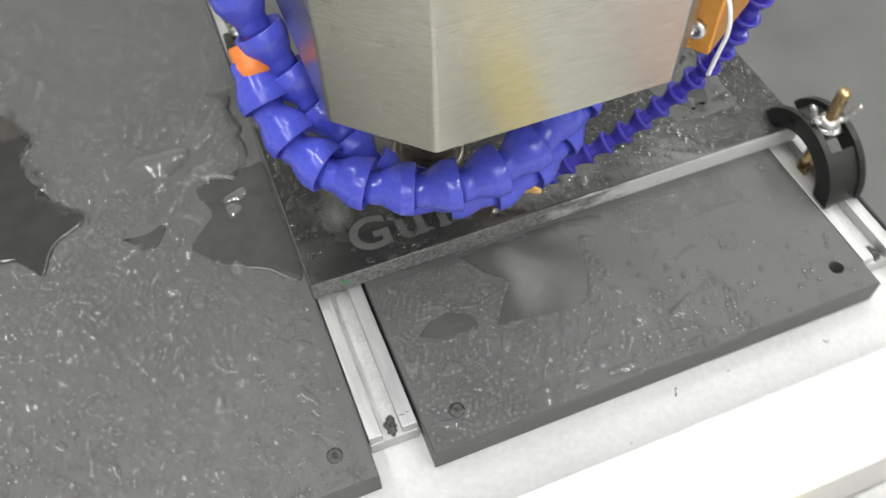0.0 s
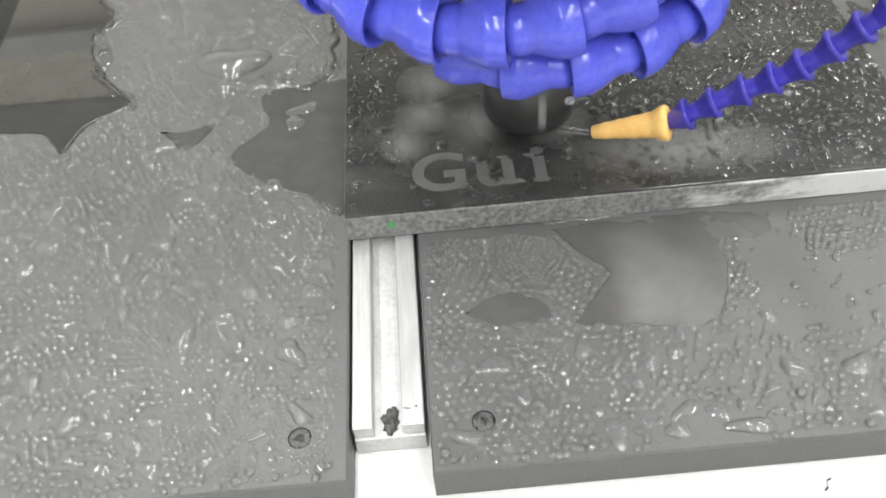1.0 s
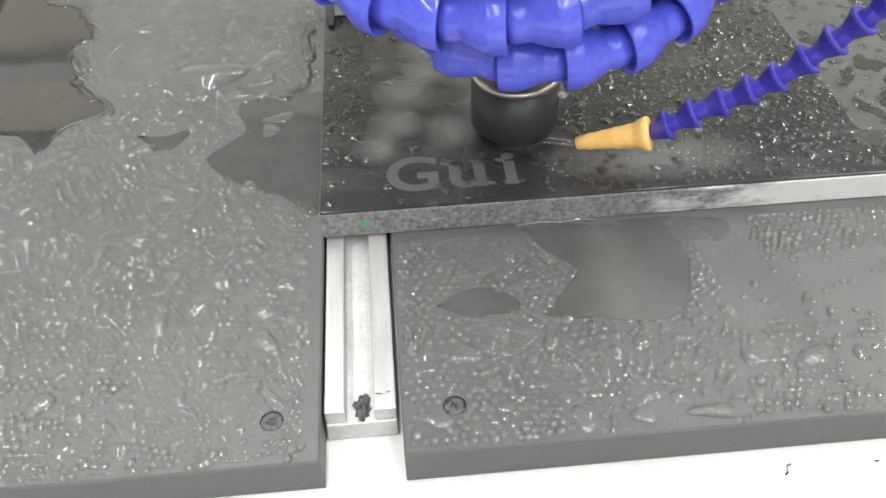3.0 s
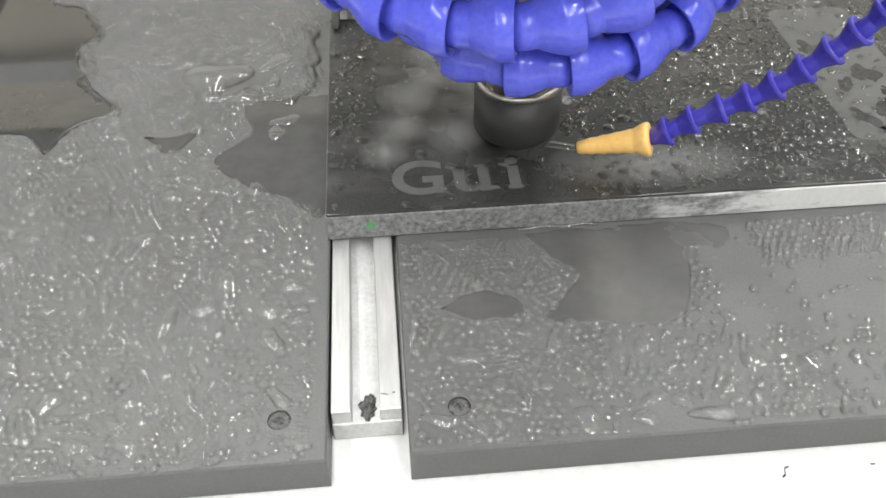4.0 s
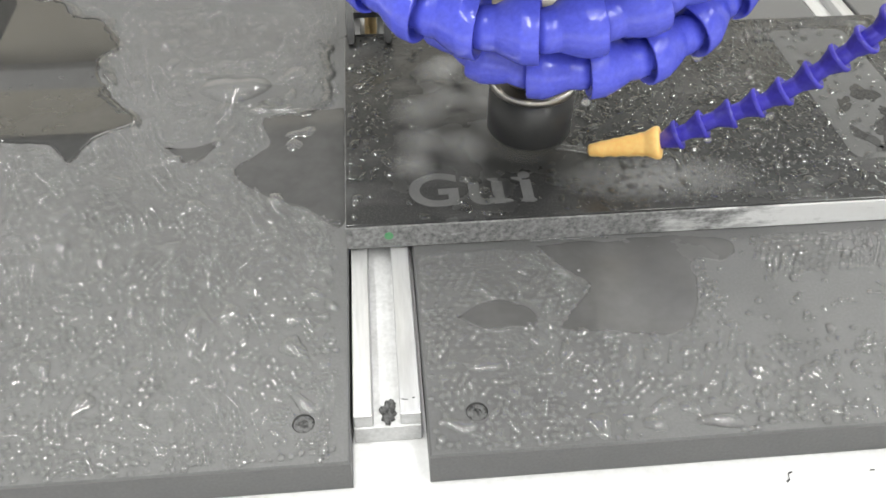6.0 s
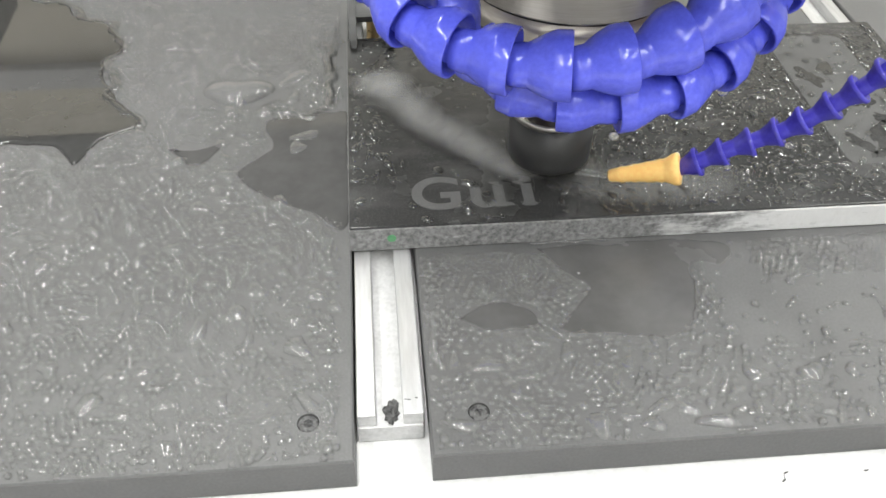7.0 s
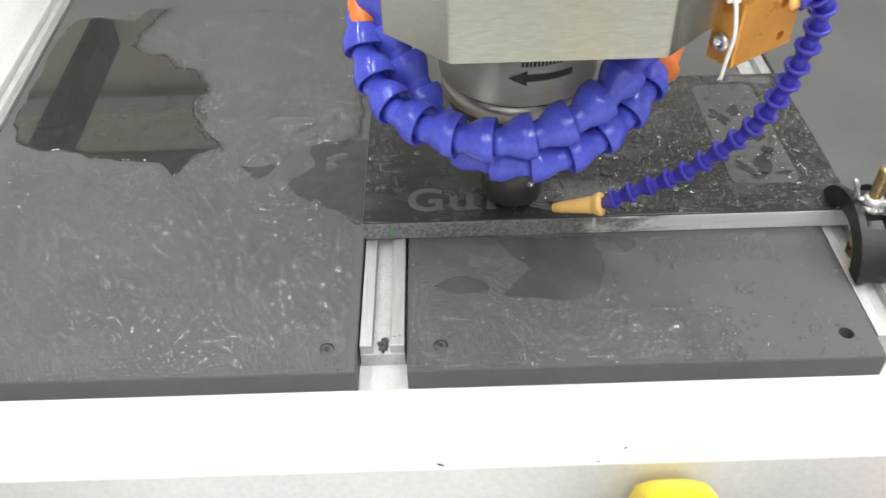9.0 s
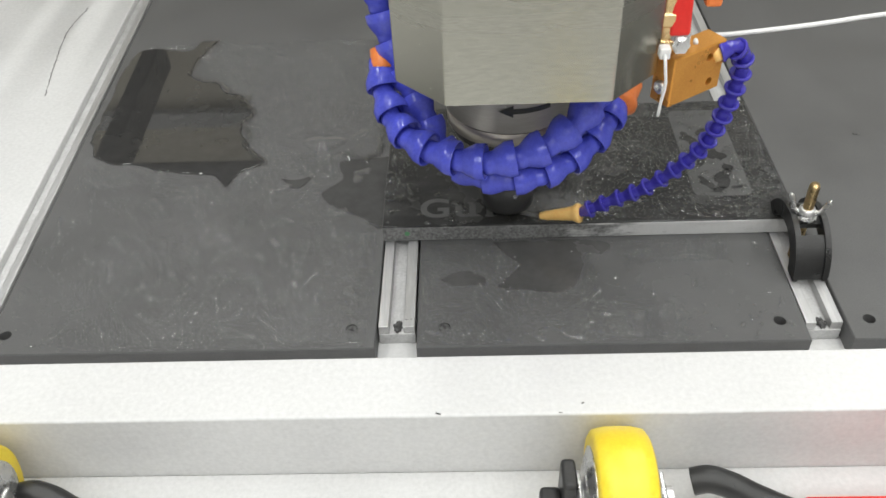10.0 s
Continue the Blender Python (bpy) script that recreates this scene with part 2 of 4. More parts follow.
CLOUDY, SHEEN = soft_pale("cloudy_stone_slurry", 0.24, 70), soft_pale("painted_sheen", 0.16, 60)

# ---- light: rows of long ceiling tubes ----
CEIL = 2.1
for lx in (-0.9, -0.1, 0.7, 1.5):
    for ly in (-2.1, -0.4, 1.3, 3.0):
        la = bpy.data.lights.new("tube_light", "AREA")
        la.shape, la.size, la.size_y, la.energy, la.color = "RECTANGLE", 0.15, 1.45, 21.5, (0.985, 0.99, 0.955)
        lo = new("tube_light", la)
        lo.location = (lx, ly, CEIL - 0.06)
        tagged(link("ceiling_light", box(bmesh.new(), lx - 0.12, lx + 0.12, ly - 0.77, ly + 0.77, CEIL - 0.05, CEIL, 0.004), WHITE), "long white metal ceiling light fitting", "ceiling light", "ceiling lights")

# ---- the unseen hall round the machine ----
def structure(name, bm, mat, label):
    return tagged(link(name, bm, mat), label, name.split("_")[0], kind="structure")


structure("floor", box(bmesh.new(), -3, 3, -3, 4, -0.86, -0.8), FLOOR, "grey painted hall floor under the machine")
structure("ceiling", box(bmesh.new(), -3, 3, -3, 4, CEIL, CEIL + 0.06), WALL, "plain grey hall ceiling")
# pale walls are added for bounce light, the dark north one for dark reflections
structure("wall_south", box(bmesh.new(), -3, 3, -3.1, -3, -0.8, CEIL), WALL, "unseen plain grey hall wall that bounces light")
structure("wall_north", box(bmesh.new(), -3, 3, 4, 4.1, -0.8, CEIL), WALL_DARK, "unseen hall wall, dark grey to darken the reflections")
structure("wall_west", box(bmesh.new(), -3.1, -3, -3, 4, -0.8, CEIL), WALL, "unseen plain grey hall wall that bounces light")
structure("wall_east", box(bmesh.new(), 3, 3.1, -3, 4, -0.8, CEIL), WALL, "unseen plain grey hall wall that bounces light")

# ---- machine bed ----
T = 0.0185
frame_thing = empty("machine_bed")
tagged(frame_thing, "white painted steel bed of an engraving machine", "machine bed")
part("bed_plate", box(bmesh.new(), -0.75, 1.1, -0.0515, 1.3, -0.060, -T - 0.0005), WHITE, frame_thing)
part("front_rail", box(bmesh.new(), -0.75, 1.1, -0.0990, -0.0510, -0.060, 0.0500, 0.0016, 3), WHITE, frame_thing, "white painted box rail along the front")
part("lower_shelf", box(bmesh.new(), -0.75, 1.1, -0.60, -0.0992, -0.060, -0.0100, 0.001), WHITE, frame_thing)


def skew(bm, x_from, x_to, x_far):
    """Turns the edges between x_from and x_to to the slight slant of the bed's side."""
    for v in bm.verts:
        if x_from < v.co.x < x_to:
            v.co.x += -0.0435 * (v.co.y - x_far)
    return bm


part("side_cheek", skew(box(bmesh.new(), -0.75, -0.3350, -0.0510, 1.3, -T, 0.004, 0.0015), -0.4, 0, 0.286), WHITE, frame_thing)
part("leg_panel", box(bmesh.new(), -0.7, 1.05, -0.55, 1.25, -0.8, -0.061), WHITE, frame_thing)
part("edge_strip", skew(box(bmesh.new(), -0.3238, -0.3165, 0.0, 1.3, -T, 0.003, 0.0008), -0.4, 0, 0.286), ALU, frame_thing, "bright aluminium edge strip")
part("edge_groove", skew(box(bmesh.new(), -0.3347, -0.3241, 0.0, 1.3, -T, -0.003), -0.4, 0, 0.286), ALU_FLOOR, frame_thing, "grey groove along the strip")


def mark(name, pts, width, z, label):
    """A dark ragged line on white paint."""
    rr = random.Random(len(pts) * 7 + int(abs(pts[0][0]) * 1e4))
    line = spline([(x, y, z) for x, y in pts], 0.002)
    line = [q + Vector((rr.uniform(-1, 1) * 0.0009, rr.uniform(-1, 1) * 0.0009, 0)) for q in line]
    bm = bmesh.new()
    for a, b in zip(line, line[1:]):
        if rr.random() < 0.12:
            continue
        d = (b - a).normalized()
        s = Vector((-d.y, d.x, 0)) * width * rr.uniform(0.4, 1.0)
        bm.faces.new([bm.verts.new(v) for v in (a - s, b - s, b + s, a + s)])
    return part(name, bm, MUD, frame_thing, label)


mark("paint_crack", [(-0.401, 0.561), (-0.406, 0.496), (-0.393, 0.412), (-0.382, 0.357)], 0.0007, 0.0044, "dark crack in the white paint")
for cx, cy in ((0.132, -0.0915), (0.118, -0.0975), (-0.208, -0.0970), (0.043, -0.0975)):
    mark("paint_chip", [(cx, cy), (cx + 0.0015, cy + 0.0004), (cx + 0.003, cy + 0.0002)], 0.0006, 0.0502, "dark chip in the white paint")
for cx, cy, dx, dy in ((0.168, -0.012, 0.006, 0.004), (0.268, -0.014, 0.005, -0.002), (0.205, -0.010, 0.002, 0.001), (0.130, -0.028, 0.003, 0.001)):
    mark("grit_fleck", [(cx, cy), (cx + dx / 2, cy + dy * 0.8), (cx + dx, cy + dy)], 0.0004, -T + 0.0002, "dark grit fleck on the white plate")

mark("grit_fleck", [(0.0152, 0.0285), (0.0180, 0.0292), (0.0202, 0.0298), (0.0222, 0.0296)], 0.0005, -0.0008, "dark thread of grit across the rail bar")
mark("grit_fleck", [(0.0192, 0.0302), (0.0200, 0.0310)], 0.0004, -0.0008, "dark thread of grit across the rail bar")
mark("grit_fleck", [(-0.190, 0.520), (-0.178, 0.524)], 0.0005, 0.0003, "dark fleck on the board")
mark("grit_fleck", [(0.430, 0.255), (0.436, 0.253)], 0.0007, 0.0003, "dark fleck on the board")
HY, HR = 0.0195, 0.0046


def bed_panel(x0, x1, holes, label, screws=()):
    bm = board(bmesh.new(), x0, x1, 0.0, 1.3, -T, 0.0, [(h, HY) for h in holes], HR)
    if x0 < -0.2:
        skew(bm, x0 - 0.01, x0 + 0.01, 0.286)
    th = tagged(link("bed_board", bm, PANEL), label, "board", "boards of the bed")
    # the board's side faces get a paler grey than its top
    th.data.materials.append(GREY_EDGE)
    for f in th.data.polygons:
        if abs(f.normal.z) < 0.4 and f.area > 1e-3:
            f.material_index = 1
    for h in screws:
        bm = lathe(bmesh.new(), [(0.0044, -0.0105), (0.0044, -0.0012), (0.0040, -0.0006), (0.0020, -0.0005), (0.0017, -0.0012), (0.0004, -0.0009)], 16)
        bmesh.ops.translate(bm, vec=(h, HY, 0), verts=bm.verts)
        part("screw", bm, MUD, th, "dirty sunk screw head")
    return th


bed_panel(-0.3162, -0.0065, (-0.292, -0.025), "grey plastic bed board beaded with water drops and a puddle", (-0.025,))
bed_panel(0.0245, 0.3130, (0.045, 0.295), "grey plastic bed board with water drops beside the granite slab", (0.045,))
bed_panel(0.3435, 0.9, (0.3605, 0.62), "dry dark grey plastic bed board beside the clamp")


def slot_rail(x0, x1, y_end):
    th = empty("slot_rail")
    tagged(th, "milled aluminium slotted rail between the bed boards", "rail", "slotted rails")
    w = x1 - x0
    a, b = x0 + 0.0012, x0 + w * 0.935
    s0, s1 = x0 + w * 0.295, x0 + w * 0.655
    part("rail_base", box(bmesh.new(), a, b, y_end - 0.0008, 1.3, -T, -0.0085, 0.0004), ALU_FLOOR, th, "slurry-grey slot floor")
    part("rail_bar", box(bmesh.new(), a, s0, y_end, 1.3, -0.0084, -0.0010, 0.0005), ALU, th)
    part("rail_bar", box(bmesh.new(), s1, b, y_end, 1.3, -0.0084, -0.0010, 0.0005), ALU, th)
    bm = bmesh.new()
    r = bmesh.ops.create_icosphere(bm, subdivisions=4, radius=1)
    for v in bm.verts:
        k = 1 + 0.75 * noise.noise(v.co * 1.6 + Vector((x0 * 90, 0, 0))) + 0.4 * noise.noise(v.co * 5.0)
        v.co = Vector(((s0 + s1) / 2 + 0.0008 + v.co.x * 0.0029 * k, y_end + 0.006 + v.co.y * 0.0046 * k, -0.0080 + v.co.z * 0.0022 * k))
    part("grit_plug", bm, MUD, th, "dark lump of wet grit in the slot end", True)
    return th


slot_rail(-0.0065, 0.0245, 0.0215)
slot_rail(0.3130, 0.3435, 0.0175)

# ---- unseen gantry that carries the head, with a dark bar added for reflection ----
gantry = empty("gantry")
tagged(gantry, "unseen cream painted steel gantry beam across the bed, set for its reflection", "gantry")
# out of view: beam and strips are sized for what the puddle mirrors
part("beam", box(bmesh.new(), -0.66, 1.0, 0.76, 0.94, 0.08, 0.385, 0.004), GANTRY, gantry)
part("pale_band", box(bmesh.new(), -0.66, 1.0, 0.745, 0.76, 0.275, 0.305, 0.002), WALL, gantry, "pale strip added as a lighter band mirrored in the puddle")
part("pale_band", box(bmesh.new(), -0.66, 1.0, 0.745, 0.76, 0.120, 0.150, 0.002), WALL, gantry, "pale strip added as a lighter band mirrored in the puddle")
# unseen panel, added to hide the far tubes from slab and puddles
part("tube_blocker", box(bmesh.new(), -0.66, 1.0, 0.757, 0.94, 0.386, 0.90, 0.004), WALL_DARK, gantry, "unseen dark grey panel added to keep the tubes out of the reflections")
# made-up bar, placed so that it mirrors as the puddle's dark band
part("dark_bar", skew(box(bmesh.new(), -0.406, -0.381, 0.40, 0.745, 0.14, 0.19, 0.003), -0.5, 0, 0.5), BLACK, gantry, "unseen black bar added for the dark band mirrored in the puddle")
for gx in (-0.61, 0.95):
    part("upright", box(bmesh.new(), gx - 0.05, gx + 0.05, 0.765, 0.935, 0.005, 0.0795, 0.003), GANTRY, gantry)

# ---- granite slab ----
SX0, SX1, SY0, SY1, ST = -0.0070, 0.334, 0.1175, 0.2945, 0.0158
slab = empty("granite_slab")
tagged(slab, "wet polished black granite slab with engraved letters on the bed", "stone slab")
bm = bmesh.new()
box(bm, SX0, SX1, SY0, SY1, 0.0003, ST - 0.0014, 0.0008)
part("slab_body", bm, SAWN, slab, "grey sawn granite edge with pale dust")
bm = bmesh.new()
box(bm, SX0 + 0.0004, SX1 - 0.0004, SY0 + 0.0004, SY1 - 0.0004, ST - 0.0016, ST, 0.0006)
part("polished_face", bm, GRANITE, slab, "polished wet black face")
bm = bmesh.new()
lathe(bm, [(0.0022, 0), (0.0022, 0.0004)], 14, Matrix.Translation((0.0135, SY0 - 0.0001, 0.0085)) @ Matrix.Rotation(math.pi / 2, 4, "X"))
part("green_mark", bm, GREEN, slab, "green paint dot")


def letters(text, size, x, y, z, mat, parent, thick=0.0002, stretch=(1, 1), shear=0.0):
    cu = bpy.data.curves.new("letters", "FONT")
    cu.body, cu.size, cu.extrude, cu.offset = text, size, thick, size * 0.022
    tmp = new("letters_curve", cu)
    me = bpy.data.meshes.new_from_object(tmp.evaluated_get(bpy.context.evaluated_depsgraph_get()))
    bpy.data.objects.remove(tmp)
    me.materials.clear()
    me.materials.append(mat)
    ob = new("engraved_letter", me)
    ob.parent = parent
    ob.matrix_basis = Matrix.Translation((x, y, z)) @ Matrix.Diagonal((stretch[0], stretch[1], 1, 1))
    return ob


letters("G", 0.034, 0.0235, 0.1290, ST + 0.0001, ENGRAVED, slab, stretch=(1.08, 1))
letters("u", 0.034, 0.0525, 0.1290, ST + 0.0001, ENGRAVED, slab, stretch=(1.2, 1))
letters("i", 0.034, 0.0785, 0.1290, ST + 0.0001, ENGRAVED, slab, stretch=(1.2, 1))


def serif(name, pts):
    part(name, prism(bmesh.new(), pts, ST - 0.0001, ST + 0.00036), ENGRAVED, slab)


for ux, uy in ((0.0525, 0.1452), (0.0665, 0.1452), (0.0785, 0.1452)):      # flags at the stems' heads
    serif("letter_serif", [(ux - 0.0022, uy + 0.0022), (ux - 0.0022, uy + 0.0010), (ux + 0.0030, uy - 0.0016), (ux + 0.0030, uy + 0.0022)])
for ua, ub in ((0.0700, 0.0752), (0.0788, 0.0868)):      # feet
    serif("letter_serif", [(ua, 0.1288), (ub, 0.1288), (ub, 0.1298), (ub - 0.0016, 0.1312), (ua + 0.0012, 0.1312)])
serif("letter_serif", [(0.0438, 0.1288), (0.0485, 0.1288), (0.0478, 0.1340), (0.0440, 0.1330)])
# engraved picture: frosted field with polished leaves left standing
PX0, PX1, PY0, PY1 = 0.257, 0.306, 0.148, 0.278


def round_rect(x0, x1, y0, y1, r, n=5):
    pts = []
    for cx, cy, a in ((x1 - r, y0 + r, -90), (x1 - r, y1 - r, 0), (x0 + r, y1 - r, 90), (x0 + r, y0 + r, 180)):
        pts += [(cx + r * math.cos(radians(a + 90 * k / n)), cy + r * math.sin(radians(a + 90 * k / n))) for k in range(n + 1)]
    return pts


part("engraved_field", prism(bmesh.new(), round_rect(PX0, PX1, PY0, PY1, 0.007), ST - 0.0002, ST + 0.0002), POCKET, slab, "frosted grey engraved field")
rl = random.Random(8)


def blob_outline(cx, cy, rx, ry, turn, amp, freq, seed, n=48):
    pts = []
    for k in range(n):
        a = 2 * math.pi * k / n
        r = 1 + amp * noise.noise(Vector((math.cos(a) * freq, math.sin(a) * freq, seed))) * 1.6
        x, y = rx * r * math.cos(a), ry * r * math.sin(a)
        pts.append((cx + x * math.cos(turn) - y * math.sin(turn), cy + x * math.sin(turn) + y * math.cos(turn)))
    return pts


for lx, ly, rx, ry, tu in ((0.286, 0.172, 0.0065, 0.016, -0.5), (0.271, 0.166, 0.0045, 0.008, 0.6), (0.297, 0.160, 0.006, 0.0025, 0.2), (0.279, 0.157, 0.008, 0.0028, 0.3),
                           (0.287, 0.206, 0.007, 0.009, 0.4), (0.272, 0.196, 0.004, 0.007, -0.4), (0.268, 0.232, 0.006, 0.009, 0.5), (0.282, 0.240, 0.005, 0.008, -0.3), (0.293, 0.188, 0.0035, 0.006, 0.7)):
    part("polished_leaf", prism(bmesh.new(), blob_outline(lx, ly, rx, ry, tu, 0.4, 1.6, lx * 100, 28), ST - 0.0001, ST + 0.0004), GRANITE, slab, "polished black leaf left standing")

# ---- clamp on the far slot ----
clamp = empty("step_clamp")
tagged(clamp, "black arched plastic hold-down clamp gripping the slab's end", "clamp")
CX0, CX1 = 0.3155, 0.3425


def arch(r_out, r_in, y_c, z_c, a0, a1, n=22):
    o = [(y_c + r_out * math.cos(radians(a0 + (a1 - a0) * k / n)), z_c + r_out * math.sin(radians(a0 + (a1 - a0) * k / n))) for k in range(n + 1)]
    i = [(y_c + r_in * math.cos(radians(a0 + (a1 - a0) * k / n)), z_c + r_in * math.sin(radians(a0 + (a1 - a0) * k / n))) for k in range(n + 1)]
    return o, i


YZ = Matrix(((0, 0, 1, 0), (1, 0, 0, 0), (0, 1, 0, 0), (0, 0, 0, 1)))
o, i = arch(0.0402, 0.0270, 0.0995, 0.0, 180, 28)
for xa, xb in ((CX0, CX0 + 0.0045), (CX1 - 0.0045, CX1)):
    bm = bmesh.new()
    prism(bm, [(y, max(z, 0.0004)) for y, z in o] + [(y, max(z, 0.0004)) for y, z in reversed(i)], xa, xb, YZ)
    bmesh.ops.bevel(bm, geom=[e for e in bm.edges if abs(e.verts[0].co.x - e.verts[1].co.x) < 1e-6], offset=0.0008, segments=1, affect="EDGES")
    part("side_rib", bm, BLACK, clamp)
o, i = arch(0.0386, 0.0330, 0.0995, 0.0, 179, 124, 14)
part("web", prism(bmesh.new(), [(y, max(z, 0.0006)) for y, z in o] + [(y, max(z, 0.0006)) for y, z in reversed(i)], CX0 + 0.004, CX1 - 0.004, YZ), BLACK, clamp)
o, i = arch(0.0364, 0.0300, 0.0995, 0.0, 108, 58, 14)
part("web", prism(bmesh.new(), o + i[::-1], CX0 + 0.004, CX1 - 0.004, YZ), BLACK, clamp)
BX, BY = 0.3285, 0.097
lean = Matrix.Translation((BX, BY, -0.0024)) @ Matrix.Rotation(radians(3), 4, "X") @ Matrix.Rotation(radians(-1.5), 4, "Y")
prof = [(0.0030, -0.008)]
for k in range(56):
    z = -0.006 + k * 0.00138
    prof += [(0.0041, z), (0.0036, z + 0.0007)]
part("threaded_stud", lathe(bmesh.new(), prof + [(0.0032, 0.0722)], 14, lean), GOLD, clamp, "yellow zinc threaded stud", True)
bm = bmesh.new()
lathe(bm, [(0.0068, 0.0412), (0.0068, 0.0440), (0.0058, 0.0480), (0.0043, 0.0485)], 20, lean)
for s in (-1, 1):
    pts = spline([lean @ Vector((s * 0.004, 0, 0.0440)), lean @ Vector((s * 0.0090, -0.003 * s, 0.0455)), lean @ Vector((s * 0.0110, -0.004 * s, 0.0520)), lean @ Vector((s * 0.0125, -0.005 * s, 0.0570)), lean @ Vector((s * 0.0150, -0.006 * s, 0.0580))])
    tube(bm, pts, 0.0019, 8)
part("wing_nut", bm, ZINC, clamp, "bright zinc wing nut", True)
bm = lathe(bmesh.new(), [(0.0085, 0.0398), (0.0085, 0.0412)], 20, lean)
part("washer", bm, ZINC, clamp)
tagged(clamp, group="clamps on the slab")
back_clamp = copy_thing(clamp, pose(0.33775, 0.412, 0, 0, 0, 180))      # its twin at the opposite corner
tagged(back_clamp, "black arched plastic hold-down clamp at the slab's back corner")


# ---- castors in front of the bed ----
def castor(m):
    th = empty("castor_wheel", m)
    tagged(th, "yellow castor wheel with zinc hub and black lever", "castor", "castors")
    side = Matrix.Rotation(math.pi / 2, 4, "Y")
    part("tyre", lathe(bmesh.new(), [(0.028, -0.0165), (0.0355, -0.0165), (0.0382, -0.0145), (0.0398, -0.008), (0.0400, 0), (0.0398, 0.008), (0.0382, 0.0145), (0.0355, 0.0165), (0.028, 0.0165)], 56, side), YELLOW, th, "", True)
    part("hub", lathe(bmesh.new(), [(0.006, -0.0215), (0.020, -0.0205), (0.0290, -0.0172), (0.0290, 0.0172), (0.020, 0.0205), (0.006, 0.0215)], 36, side), ZINC, th)
    part("axle", lathe(bmesh.new(), [(0.0055, -0.034), (0.0055, 0.030)], 16, side), ZINC, th)
    for s in (-1, 1):
        part("fork_arm", box(bmesh.new(), s * 0.0240 - 0.0016, s * 0.0240 + 0.0016, -0.030, 0.010, -0.006, 0.010, 0.0012), ZINC, th)
    part("lever_boss", box(bmesh.new(), -0.0350, -0.0262, -0.008, 0.012, -0.020, 0.0225, 0.0030, 3), BLACK, th, "black plastic lever boss")
    part("lever_knob", box(bmesh.new(), -0.0470, -0.0345, -0.010, 0.004, -0.010, 0.0060, 0.0030, 3), BLACK, th, "black knob")
    return th


c1 = castor(pose(0.1500, -0.1430, 0.0302))
c2 = copy_thing(c1, pose(-0.2370, -0.1475, 0.0302))
# black pedals beside the castors, and the red plate
for px, py in ((-0.001, -0.004), (-0.4175, -0.008)):
    bm = tube(bmesh.new(), spline([(0.199 + px, -0.120 + py, 0.014), (0.209 + px, -0.1205 + py, 0.017), (0.222 + px, -0.124 + py, 0.015), (0.238 + px, -0.131 + py, 0.011), (0.262 + px, -0.140 + py, 0.007), (0.29 + px, -0.144 + py, 0.004)]), 0.0085, 14)
    for v in bm.verts:
        v.co.z = max(v.co.z, -0.0096)
    tagged(link("pedal_lever", bm, BLACK, None, "", True), "black moulded pedal lever beside the yellow castor", "lever", "pedals")
plate = link("red_plate", box(bmesh.new(), 0.266, 0.40, -0.178, -0.1308, -0.0098, 0.007, 0.0015), RED)
tagged(plate, "flat red plate beside the pedal lever", "plate")

# ---- spindle head: everything here travels together ----
head = empty("spindle_head")
tagged(head, "steel spindle under a stainless cover with blue coolant hoses", "spindle")


def B(x, y, z):
    """A place of the head's reference pose in the head's own space."""
    return Vector((x - AX, y - AY, z))


part("spindle_body", lathe(bmesh.new(), [(0.0485, 0.1207), (0.0492, 0.1217), (0.0492, 0.40)], 64), STEEL, head, "turned steel spindle body", True)
part("joint_ring", lathe(bmesh.new(), [(0.0470, 0.1188), (0.0470, 0.1208)], 64), DARK, head, "dark joint ring")
part("nose_ring", lathe(bmesh.new(), [(0.0425, 0.1060), (0.0462, 0.1064), (0.0478, 0.1078), (0.0482, 0.1190)], 64), NOSE, head, "", True)
part("seal_ring", lathe(bmesh.new(), [(0.030, 0.0995), (0.0445, 0.1000), (0.0452, 0.1062)], 48), DARK, head, "black seal ring")
part("shaft", lathe(bmesh.new(), [(0.0165, 0.0470), (0.0165, 0.1032)], 40), STEEL, head, "bright steel shaft", True)
bm = lathe(bmesh.new(), [(0.0164, 0.0470), (0.0188, 0.0474), (0.0199, 0.0500), (0.0206, 0.0503), (0.0213, 0.0492), (0.0214, 0.0470)], 48)
part("nut_rim", bm, STEEL, head, "bright chamfer of the collet nut", True)
bm = lathe(bmesh.new(), [(0.0188, 0.0206), (0.0208, 0.0209), (0.0214, 0.0220), (0.0214, 0.0470)], 48)
part("collet_nut", bm, NUT, head, "black oxide collet nut", True)
bm = lathe(bmesh.new(), [(0.0095, 0.0204), (0.0180, 0.0202), (0.0190, 0.0208)], 40)
part("collet_face", bm, CREAM, head, "pale ring at the nut's mouth", True)
part("cutter", lathe(bmesh.new(), [(0.0006, 0.0195), (0.0016, 0.0198), (0.0022, 0.0203), (0.0030, 0.0215)], 16), STEEL, head, "steel cutter tip")

# markings on the body: an arrow and two rows of writing as bars
R = 0.0494


def on_body(bm, pts, r=R):
    """A flat shape of (arc metres, height) laid round the body's front."""
    vs = []
    for s, z in pts:
        a = -math.pi / 2 + s / r
        vs.append(bm.verts.new((r * math.cos(a), r * math.sin(a), z)))
    bm.faces.new(vs)


